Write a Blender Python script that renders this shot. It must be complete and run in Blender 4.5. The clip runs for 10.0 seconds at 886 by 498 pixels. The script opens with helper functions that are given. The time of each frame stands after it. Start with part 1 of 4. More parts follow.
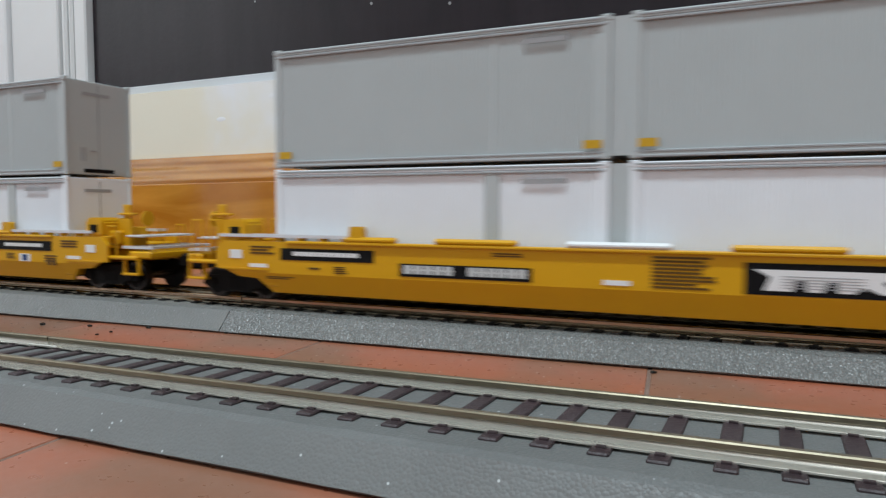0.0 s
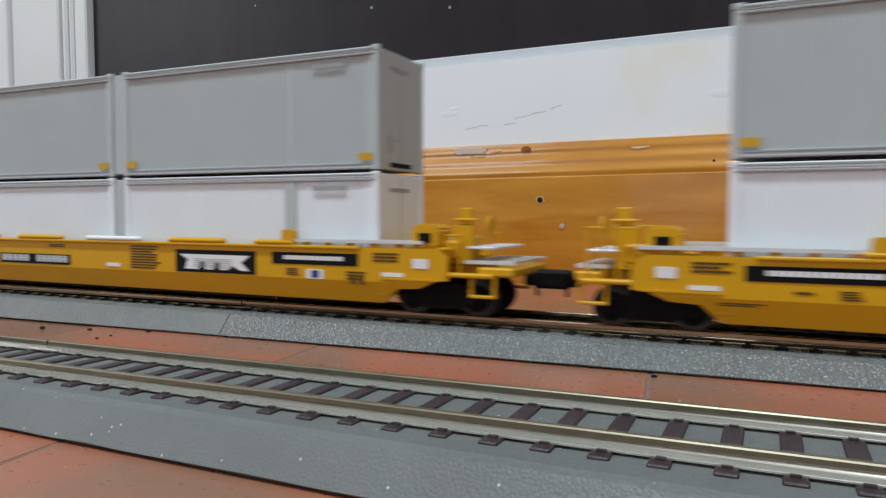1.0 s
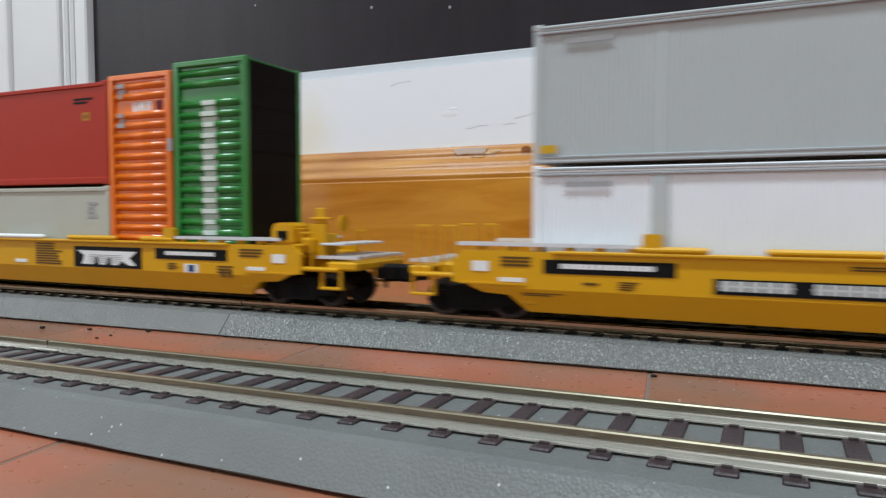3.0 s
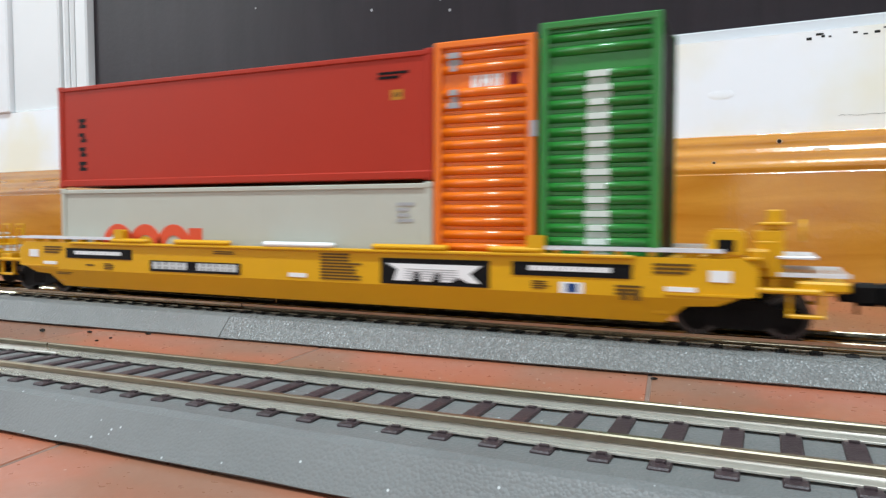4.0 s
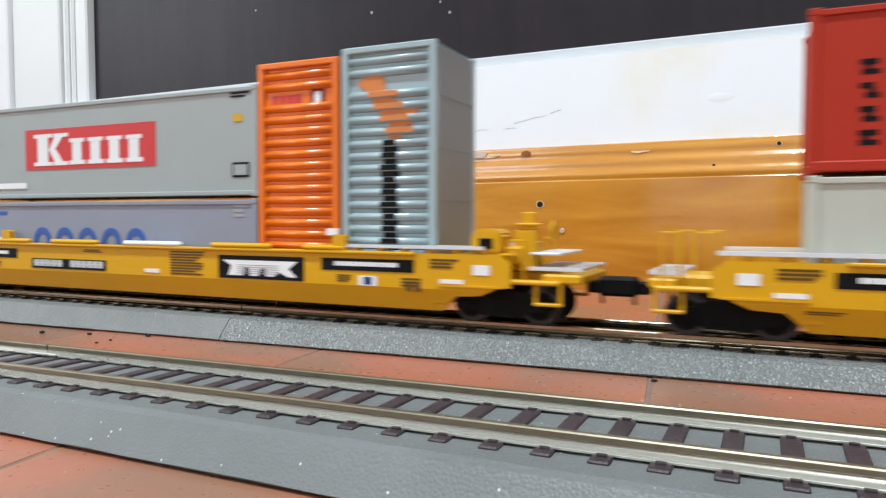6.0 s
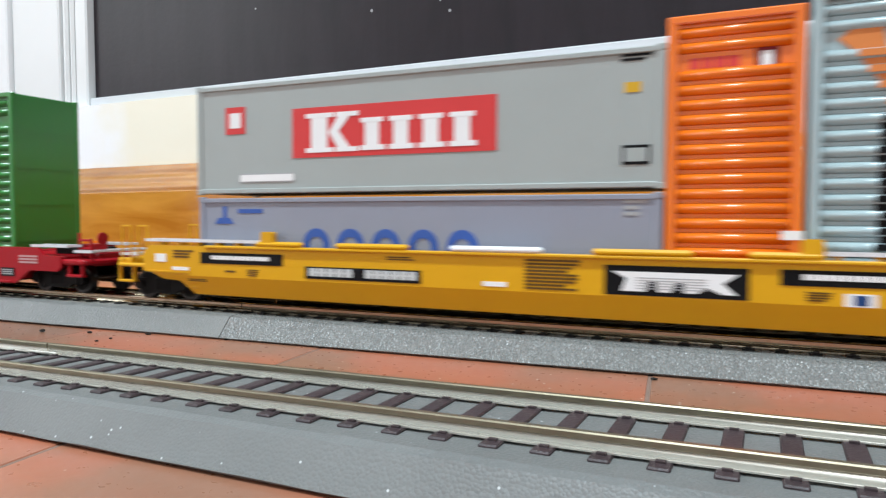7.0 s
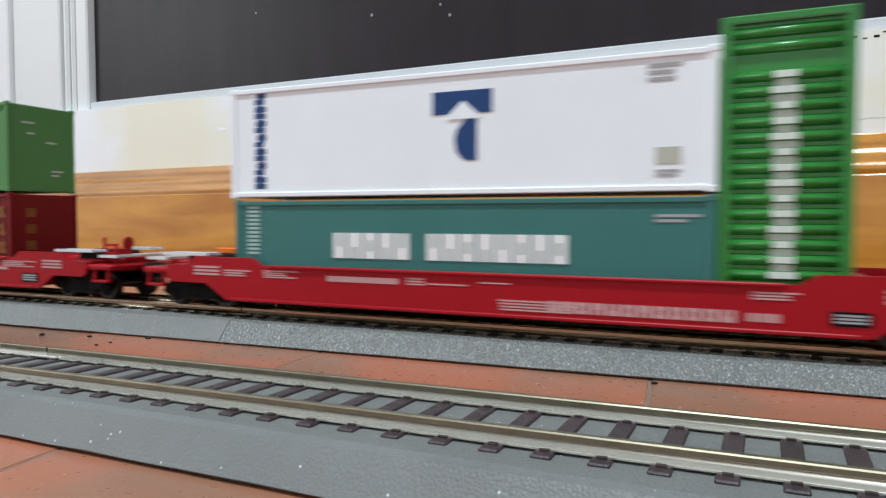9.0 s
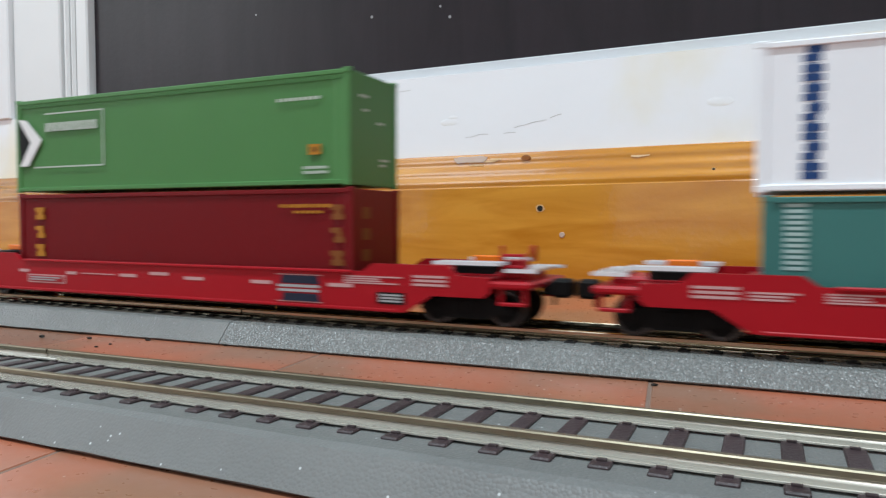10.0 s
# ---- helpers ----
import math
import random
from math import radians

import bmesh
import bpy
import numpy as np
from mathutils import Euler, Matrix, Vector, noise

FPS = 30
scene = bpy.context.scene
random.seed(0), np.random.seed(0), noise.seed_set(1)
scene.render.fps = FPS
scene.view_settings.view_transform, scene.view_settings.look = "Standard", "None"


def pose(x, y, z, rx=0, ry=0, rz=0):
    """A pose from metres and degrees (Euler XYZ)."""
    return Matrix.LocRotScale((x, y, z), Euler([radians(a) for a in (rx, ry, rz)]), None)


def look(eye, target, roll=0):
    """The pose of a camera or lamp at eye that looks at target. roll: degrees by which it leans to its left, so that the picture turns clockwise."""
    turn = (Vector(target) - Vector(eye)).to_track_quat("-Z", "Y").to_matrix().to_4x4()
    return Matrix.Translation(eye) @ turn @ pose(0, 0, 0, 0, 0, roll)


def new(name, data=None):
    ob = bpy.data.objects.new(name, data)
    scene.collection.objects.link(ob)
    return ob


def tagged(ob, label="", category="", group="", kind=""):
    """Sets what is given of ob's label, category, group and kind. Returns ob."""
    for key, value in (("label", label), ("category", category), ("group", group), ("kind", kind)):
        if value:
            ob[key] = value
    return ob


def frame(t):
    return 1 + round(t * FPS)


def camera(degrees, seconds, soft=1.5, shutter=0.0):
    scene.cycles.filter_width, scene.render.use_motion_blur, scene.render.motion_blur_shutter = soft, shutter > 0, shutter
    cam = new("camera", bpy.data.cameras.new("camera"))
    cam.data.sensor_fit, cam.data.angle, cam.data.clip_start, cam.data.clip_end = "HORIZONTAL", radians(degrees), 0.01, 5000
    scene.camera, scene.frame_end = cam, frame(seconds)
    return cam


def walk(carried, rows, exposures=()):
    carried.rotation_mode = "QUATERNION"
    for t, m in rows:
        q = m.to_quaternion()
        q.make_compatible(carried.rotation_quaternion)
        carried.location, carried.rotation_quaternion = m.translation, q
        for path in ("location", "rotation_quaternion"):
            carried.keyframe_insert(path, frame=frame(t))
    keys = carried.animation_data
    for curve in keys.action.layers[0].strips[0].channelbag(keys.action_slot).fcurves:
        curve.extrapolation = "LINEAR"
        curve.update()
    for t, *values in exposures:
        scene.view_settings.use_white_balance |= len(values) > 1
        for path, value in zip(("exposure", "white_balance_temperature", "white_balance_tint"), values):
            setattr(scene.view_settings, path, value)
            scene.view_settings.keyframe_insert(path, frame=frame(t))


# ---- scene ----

# A model freight train on the floor, true size (1:87). x along the rear track, y away from the camera, z up.
MM = 0.001
YAW, PITCH, ROLL = 24.757, -1.902, -0.328      # degrees
EYE = (0.0, 0.0, 0.03543)


def aim(up, turn=0.0, roll=0.0):
    """The camera's pose, tilted up by that many degrees from its rest."""
    yaw, pitch = radians(YAW + turn), radians(PITCH + up)
    way = Vector((-math.sin(yaw) * math.cos(pitch), math.cos(yaw) * math.cos(pitch), math.sin(pitch)))
    return look(EYE, Vector(EYE) + way, ROLL + roll)


cam = camera(63.83, 10.0, soft=1.35, shutter=0.58)
walk(cam, [(0.0, aim(-0.98)), (0.25, aim(-0.84)), (0.5, aim(-0.72)), (1.0, aim(-0.68)), (1.5, aim(-0.79)), (2.0, aim(-0.68)),
           (2.5, aim(-0.75)), (4.0, aim(-0.49)), (4.5, aim(-0.42)), (5.0, aim(-0.28)), (5.5, aim(-0.28)), (7.0, aim(-0.46)),
           (7.5, aim(-0.40)), (8.0, aim(-0.37)), (8.5, aim(-0.17)), (9.0, aim(-0.14)), (9.5, aim(0.0)), (10.0, aim(0.0))],
     exposures=[(0.0, -0.45), (2.5, -0.44), (3.2, -0.2), (4.0, 0.12), (4.5, 0.23), (5.0, 0.21), (5.5, 0.19), (7.0, 0.25),
                (7.5, 0.26), (8.0, 0.18), (8.5, 0.05), (9.0, -0.1), (9.5, -0.2), (10.0, -0.1)])

# ---- light: ceiling lamps and an added, unseen side window in a closed white room ----
world = bpy.data.worlds.new("room_air")
world.use_nodes = True
world.node_tree.nodes["Background"].inputs[0].default_value = (0.9, 0.95, 1.0, 1)
world.node_tree.nodes["Background"].inputs[1].default_value = 0.05
scene.world = world


def ceiling_lamp(x, y, z, size, power):
    data = bpy.data.lights.new("ceiling_lamp", "AREA")
    data.shape, data.size, data.energy, data.color = "DISK", size, power, (0.81, 0.97, 1.05)
    ob = new("ceiling_lamp", data)
    ob.location = (x, y, z)
    return ob


# a row of three round ceiling lamps
for lamp_x, lamp_power in ((-0.36, 22), (-0.05, 26), (0.22, 20)):
    ceiling_lamp(lamp_x, -0.55, 2.36, 0.16, lamp_power)

# soft fill added to brighten the left, set in an unseen west window
side_fill = bpy.data.lights.new("window_light", "AREA")
side_fill.shape, side_fill.size, side_fill.size_y, side_fill.energy, side_fill.color = "RECTANGLE", 0.96, 0.96, 12, (0.90, 0.97, 1.0)
side_fill_lamp = new("window_light", side_fill)
side_fill_lamp.matrix_basis = look((-1.715, -1.0, 0.9), (0.0, -1.0, 0.9))


# ---- materials ----
def mat(name, color, rough=0.5, metal=0.0, vary=0.12, scale=120.0, bump=0.0, bump_scale=900.0, coat=0.0, spec=0.5, island=False, tint=None):
    m = bpy.data.materials.new(name)
    m.use_nodes = True
    nt = m.node_tree
    n, l = nt.nodes, nt.links
    b = n["Principled BSDF"]
    b.inputs["Metallic"].default_value = metal
    b.inputs["Coat Weight"].default_value = coat
    b.inputs["Coat Roughness"].default_value = 0.08
    b.inputs["Specular IOR Level"].default_value = spec
    tc = n.new("ShaderNodeTexCoord")
    big = n.new("ShaderNodeTexNoise")
    big.inputs["Scale"].default_value, big.inputs["Detail"].default_value = scale, 5
    l.new(tc.outputs["Object"], big.inputs["Vector"])
    ramp = n.new("ShaderNodeMix")
    ramp.data_type = "RGBA"
    dark = tint or tuple(c * (1 - vary) for c in color)
    lite = tuple(min(1, c * (1 + vary)) for c in color)
    ramp.inputs[6].default_value, ramp.inputs[7].default_value = (*dark, 1), (*lite, 1)
    l.new(big.outputs["Fac"], ramp.inputs[0])
    out = ramp.outputs[2]
    if island:
        info = n.new("ShaderNodeObjectInfo")
        hsv = n.new("ShaderNodeHueSaturation")
        mr = n.new("ShaderNodeMapRange")
        mr.inputs[3].default_value, mr.inputs[4].default_value = 0.85, 1.15
        l.new(info.outputs["Random"], mr.inputs[0])
        l.new(mr.outputs[0], hsv.inputs["Value"])
        l.new(out, hsv.inputs["Color"])
        out = hsv.outputs[0]
    l.new(out, b.inputs["Base Color"])
    fine = n.new("ShaderNodeTexNoise")
    fine.inputs["Scale"].default_value, fine.inputs["Detail"].default_value = bump_scale, 3
    l.new(tc.outputs["Object"], fine.inputs["Vector"])
    rr = n.new("ShaderNodeMapRange")
    rr.inputs[3].default_value, rr.inputs[4].default_value = max(0.02, rough - 0.08), min(1, rough + 0.08)
    l.new(fine.outputs["Fac"], rr.inputs[0])
    l.new(rr.outputs[0], b.inputs["Roughness"])
    if bump:
        bp = n.new("ShaderNodeBump")
        bp.inputs["Strength"].default_value, bp.inputs["Distance"].default_value = bump, 0.0006
        l.new(fine.outputs["Fac"], bp.inputs["Height"])
        l.new(bp.outputs[0], b.inputs["Normal"])
    return m


def patchy(m, lo, hi):
    """Draws a material's two tones apart into soft-edged stains."""
    n, l = m.node_tree.nodes, m.node_tree.links
    edge = n.new("ShaderNodeMapRange")
    edge.interpolation_type = "SMOOTHSTEP"
    edge.inputs[1].default_value, edge.inputs[2].default_value = lo, hi
    l.new(n["Noise Texture"].outputs["Fac"], edge.inputs[0])
    l.new(edge.outputs[0], n["Mix"].inputs[0])


def plastic(name, color, rough=0.42, vary=0.05, spec=0.3):
    return mat(name, color, rough, 0, vary, 60, 0.06, 2500, spec=spec)


def foam_material(name, strength, cells, rough, grains, share_of, relief=0.35, tone=1.0):
    """Grey speckled foam with a pebbled, slightly shiny skin."""
    m = mat(name, (0.185 * tone, 0.187 * tone, 0.182 * tone), rough, 0, 0.16, 90, 0, 900)
    n, l = m.node_tree.nodes, m.node_tree.links
    b = n["Principled BSDF"]
    tc = n["Texture Coordinate"]
    cell = n.new("ShaderNodeTexVoronoi")
    cell.inputs["Scale"].default_value = cells
    l.new(tc.outputs["Object"], cell.inputs["Vector"])
    bp = n.new("ShaderNodeBump")
    bp.invert = True
    bp.inputs["Strength"].default_value, bp.inputs["Distance"].default_value = strength, relief * MM
    l.new(cell.outputs["Distance"], bp.inputs["Height"])
    l.new(bp.outputs[0], b.inputs["Normal"])
    return add_grains_and_glints(m, grains, share_of, (0.52, 0.54, 0.54))


def add_grains_and_glints(m, grains, share_of, color):
    """Small pale dots strewn over a material: real specks in foam, and sparkle painted into the colour."""
    n, l = m.node_tree.nodes, m.node_tree.links
    b = n["Principled BSDF"]
    tc = n["Texture Coordinate"]
    grain = n.new("ShaderNodeTexVoronoi")
    grain.inputs["Scale"].default_value = grains
    l.new(tc.outputs["Object"], grain.inputs["Vector"])
    near = n.new("ShaderNodeMapRange")
    near.inputs[1].default_value, near.inputs[2].default_value, near.inputs[3].default_value, near.inputs[4].default_value = 0.08, 0.16, 1, 0
    l.new(grain.outputs["Distance"], near.inputs[0])
    some = n.new("ShaderNodeMath")
    some.operation = "GREATER_THAN"
    some.inputs[1].default_value = 1 - share_of
    sep = n.new("ShaderNodeSeparateColor")
    l.new(grain.outputs["Color"], sep.inputs[0])
    l.new(sep.outputs[0], some.inputs[0])
    both = n.new("ShaderNodeMath")
    both.operation = "MULTIPLY"
    l.new(near.outputs[0], both.inputs[0])
    l.new(some.outputs[0], both.inputs[1])
    mix = n.new("ShaderNodeMix")
    mix.data_type = "RGBA"
    old = b.inputs["Base Color"].links[0].from_socket
    l.new(both.outputs[0], mix.inputs[0])
    l.new(old, mix.inputs[6])
    mix.inputs[7].default_value = (*color, 1)
    l.new(mix.outputs[2], b.inputs["Base Color"])
    return m


def wood_material(name, a, c, rough, coat, stretch=(1.0, 6, 9), scale=7, sheen_rough=0.08):
    m = mat(name, a, rough, 0, 0.1, 20, 0.16, 260, coat)
    n, l = m.node_tree.nodes, m.node_tree.links
    b = n["Principled BSDF"]
    b.inputs["Coat Roughness"].default_value = sheen_rough
    l.new(n["Bump"].outputs[0], b.inputs["Coat Normal"])
    mp = n.new("ShaderNodeMapping")
    mp.inputs["Scale"].default_value = stretch
    l.new(n["Texture Coordinate"].outputs["Object"], mp.inputs["Vector"])
    g = n.new("ShaderNodeTexNoise")
    g.inputs["Scale"].default_value, g.inputs["Detail"].default_value, g.inputs["Distortion"].default_value = scale, 8, 0.8
    l.new(mp.outputs[0], g.inputs["Vector"])
    mix = n.new("ShaderNodeMix")
    mix.data_type = "RGBA"
    mr = n.new("ShaderNodeMapRange")
    mr.inputs[1].default_value, mr.inputs[2].default_value = 0.35, 0.68
    l.new(g.outputs["Fac"], mr.inputs[0])
    l.new(mr.outputs[0], mix.inputs[0])
    mix.inputs[6].default_value, mix.inputs[7].default_value = (*a, 1), (*c, 1)
    l.new(mix.outputs[2], b.inputs["Base Color"])
    return m


M_YELLOW = plastic("yellow_paint", (0.68, 0.345, 0.006), 0.38)
M_RED = plastic("red_paint", (0.35, 0.006, 0.013), 0.38, spec=0.2)
M_BLACK = mat("black_plastic", (0.005, 0.0045, 0.0045), 0.6, 0, 0.1, 90, 0.06, 2500, spec=0.12)
M_LABEL = plastic("black_label", (0.005, 0.005, 0.006), 0.5, spec=0.15)
M_BROWNPRINT = plastic("brown_print", (0.11, 0.055, 0.008), 0.5)
M_WHITE = plastic("white_print", (0.82, 0.82, 0.82), 0.5)
M_GREYPRINT = plastic("grey_print", (0.36, 0.36, 0.37), 0.5)
M_STEEL = mat("silver_grating", (0.72, 0.73, 0.76), 0.36, 0.25, 0.1, 200, 0.1)
M_TREAD = mat("wheel_tread", (0.065, 0.06, 0.058), 0.3, 0.9, 0.1, 300)
M_GREY = plastic("grey_container", (0.50, 0.535, 0.54), 0.45)
# darker than the container: thin shadow lines along rails put into the colour
M_GREYRAIL = plastic("darker_grey_rail", (0.37, 0.385, 0.40), 0.45)
M_PALE = plastic("white_container", (0.86, 0.89, 0.93), 0.42)
M_CONTRED = plastic("red_container_paint", (0.41, 0.024, 0.007), 0.5)
M_BEIGE = plastic("beige_container_paint", (0.49, 0.49, 0.42), 0.45)
M_ORANGE = plastic("orange_container_paint", (0.84, 0.175, 0.008), 0.2, spec=0.6)
M_GREEN = plastic("green_container_paint", (0.024, 0.21, 0.032), 0.2, spec=0.6)
M_GREEN40 = plastic("leaf_green_paint", (0.075, 0.225, 0.068), 0.42)
M_BLUEGREY = plastic("blue_grey_paint", (0.36, 0.46, 0.48), 0.2, spec=0.6)
M_KGREY = plastic("light_grey_paint", (0.355, 0.385, 0.375), 0.45)
M_LILAC = plastic("lilac_grey_paint", (0.27, 0.285, 0.345), 0.45)
M_TEAL = plastic("teal_paint", (0.045, 0.17, 0.155), 0.42)
M_MAROON = plastic("maroon_paint", (0.165, 0.004, 0.007), 0.42, spec=0.2)
M_NAVY = plastic("navy_print", (0.012, 0.05, 0.17), 0.5)
M_DARKNAVY = plastic("dark_navy_print", (0.008, 0.014, 0.034), 0.5)
M_BLUE = plastic("blue_print", (0.04, 0.10, 0.36), 0.5)
M_LOGORED = plastic("red_print", (0.62, 0.045, 0.045), 0.5)
M_LOGOORANGE = plastic("orange_print", (0.72, 0.085, 0.03), 0.5)
M_PINKPRINT = plastic("faded_white_print", (0.54, 0.31, 0.31), 0.5)
M_TAN = plastic("tan_orange_print", (0.66, 0.22, 0.06), 0.5)
M_MIDGREY = plastic("mid_grey_print", (0.55, 0.57, 0.57), 0.45)
M_OCHRE = plastic("ochre_print", (0.46, 0.19, 0.012), 0.55)
# dull print white; also the painted shade of print in rib hollows
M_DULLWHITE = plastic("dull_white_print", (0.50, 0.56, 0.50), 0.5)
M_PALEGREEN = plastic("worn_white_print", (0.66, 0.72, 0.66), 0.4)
M_YPRINT = plastic("yellow_print", (0.62, 0.36, 0.02), 0.5)
# dark reflections put into the head's brown, bright ones into M_WEB's pale tone
M_RAIL = mat("tarnished_rail_head", (0.26, 0.225, 0.16), 0.36, 0.85, 0.2, 160, 0.05, 300)
M_REAR_RAIL = mat("dark_rail", (0.42, 0.36, 0.27), 0.16, 1.0, 0.2, 160, 0.08, 500)
M_WEB = mat("nickel_silver_web", (0.76, 0.73, 0.65), 0.17, 0.7, 0.06, 90, 0.0, 90)
M_TIE = mat("brown_plastic_tie", (0.040, 0.024, 0.027), 0.5, 0, 0.25, 400, 0.35, 2200, island=True)
M_TIE_DARK = mat("black_plastic_tie", (0.009, 0.0075, 0.0075), 0.6, 0, 0.25, 400, 0.35, 2200, spec=0.2, island=True)
M_FOAM = foam_material("grey_foam", 0.26, 1900, 0.52, 640, 0.14, tone=0.8)
M_FOAM_MID = foam_material("finely_pebbled_grey_foam", 0.6, 1300, 0.34, 900, 0.3, 0.38)
# dense dots: the foam's sparkle is painted along with its specks
M_FOAM_ROUGH = foam_material("pebbled_grey_foam", 1.0, 1300, 0.28, 900, 0.5, 0.42)
M_TILE = mat("terracotta_tile", (0.35, 0.108, 0.058), 0.3, 0, 0.14, 22, 0.07, 420, spec=0.7, island=True, tint=(0.27, 0.125, 0.075))
patchy(M_TILE, 0.36, 0.64)
# pale dots paint the glazed tile's small glints
add_grains_and_glints(M_TILE, 480, 0.12, (0.75, 0.66, 0.60))
M_GROUT = mat("dark_grout", (0.20, 0.13, 0.10), 0.9, 0, 0.2, 200, 0.4)
M_BOARD = wood_material("varnished_pine", (0.50, 0.18, 0.013), (0.70, 0.315, 0.042), 0.2, 1.0, (1.6, 7, 11), 7)
M_WALLWHITE = mat("chipped_white_paint", (0.86, 0.82, 0.68), 0.45, 0, 0.03, 7, 0.25, 60, tint=(0.91, 0.93, 0.96))
patchy(M_WALLWHITE, 0.47, 0.62)
M_FRAME = mat("white_gloss_paint", (0.76, 0.77, 0.77), 0.35, 0, 0.03, 20, 0.1, 90)
M_DARK = wood_material("dark_stained_wood", (0.011, 0.007, 0.010), (0.018, 0.012, 0.0165), 0.42, 0.22, (10, 6, 1.6), 7, 0.3)
M_DARK.node_tree.nodes["Principled BSDF"].inputs["Specular IOR Level"].default_value = 0.22
M_ROOM = mat("room_plaster", (0.84, 0.85, 0.86), 0.8, 0, 0.03, 6, 0.1, 60)
M_HOLE = plastic("dark_hole", (0.012, 0.010, 0.008), 0.8)
M_CRACK = plastic("paint_crack", (0.30, 0.29, 0.26), 0.8)
M_RIM = plastic("chipped_varnish", (0.62, 0.40, 0.20), 0.6)
M_FILLER = plastic("grey_filler", (0.56, 0.42, 0.34), 0.7)
M_KNOT = plastic("brown_knot", (0.24, 0.075, 0.012), 0.4)
M_TRIM = mat("grey_trim_paint", (0.58, 0.59, 0.61), 0.45, 0, 0.06, 30, 0.1, 90)


# ---- mesh helpers ----
def part(name, bm, material, parent=None, label=""):
    me = bpy.data.meshes.new(name)
    bm.to_mesh(me)
    bm.free()
    me.materials.append(material)
    ob = new(name, me)
    if parent:
        ob.parent = parent
    if label:
        ob["label"] = label
    return ob


def share(ob, m, parent=None):
    """Another object on ob's mesh."""
    o = new(ob.name.split(".")[0], ob.data)
    o.matrix_basis = m
    o.parent = parent
    return o


def add_box(bm, x0, x1, y0, y1, z0, z1, bevel=0.0):
    """A box in millimetres."""
    r = bmesh.ops.create_cube(bm, size=1)
    vs = r["verts"]
    for v in vs:
        v.co = Vector(((x0 + x1) / 2 + v.co.x * (x1 - x0), (y0 + y1) / 2 + v.co.y * (y1 - y0), (z0 + z1) / 2 + v.co.z * (z1 - z0))) * MM
    if bevel:
        es = list({e for v in vs for e in v.link_edges})
        bmesh.ops.bevel(bm, geom=es, offset=bevel * MM, segments=1, affect="EDGES", clamp_overlap=True)
    return bm


def boxes(*specs, bevel=0.0):
    bm = bmesh.new()
    for sp in specs:
        add_box(bm, *sp, bevel=bevel)
    return bm


def prism(outline, y0, y1, shear=None, bm=None):
    """A plate from an outline of (x, z) millimetres, between y0 and y1; shear(z) moves y."""
    bm = bm or bmesh.new()
    rings = []
    for y in (y0, y1):
        rings.append([bm.verts.new(Vector((x, y + (shear(z) if shear else 0), z)) * MM) for x, z in outline])
    n = len(outline)
    bm.faces.new(rings[0])
    bm.faces.new(rings[1][::-1])
    for i in range(n):
        bm.faces.new((rings[0][i], rings[1][i], rings[1][(i + 1) % n], rings[0][(i + 1) % n]))
    bmesh.ops.recalc_face_normals(bm, faces=bm.faces[:])
    return bm


def extrude_x(profile, x0, x1, bm=None, cuts=(), rise=None):
    """A bar along x from a closed profile of (y, z) millimetres."""
    bm = bm or bmesh.new()
    n = len(profile)
    rings = [[bm.verts.new(Vector((x, y, z + (rise(x) if rise else 0))) * MM) for y, z in profile] for x in (x0, *cuts, x1)]
    fs = [bm.faces.new(rings[0]), bm.faces.new(rings[-1][::-1])]
    for a, b in zip(rings, rings[1:]):
        for i in range(n):
            fs.append(bm.faces.new((a[i], b[i], b[(i + 1) % n], a[(i + 1) % n])))
    bmesh.ops.recalc_face_normals(bm, faces=fs)
    return bm


def disc_y(bm, x, y, z, r, depth, seg=20):
    """A round plate or roller with its axis along y."""
    m = Matrix.Translation(Vector((x, y, z)) * MM) @ Matrix.Rotation(math.pi / 2, 4, "X")
    bmesh.ops.create_cone(bm, cap_ends=True, segments=seg, radius1=r * MM, radius2=r * MM, depth=depth * MM, matrix=m)
    return bm


def thing(name, label, category, x, y, z, group="", kind=""):
    ob = new(name)
    ob.empty_display_size = 0.01
    ob.location = (x * MM, y * MM, z * MM)
    return tagged(ob, label, category, group, kind)


# ---- the room ----
WALL_TURN = 0.12
WALL_Y = 368.4
PATCH_X, KNOT_X = -151.0, -119.0


def wall_pose(z=0.0, off=0.0):
    return pose(0, (WALL_Y + off) * MM, z * MM, 0, 0, WALL_TURN)


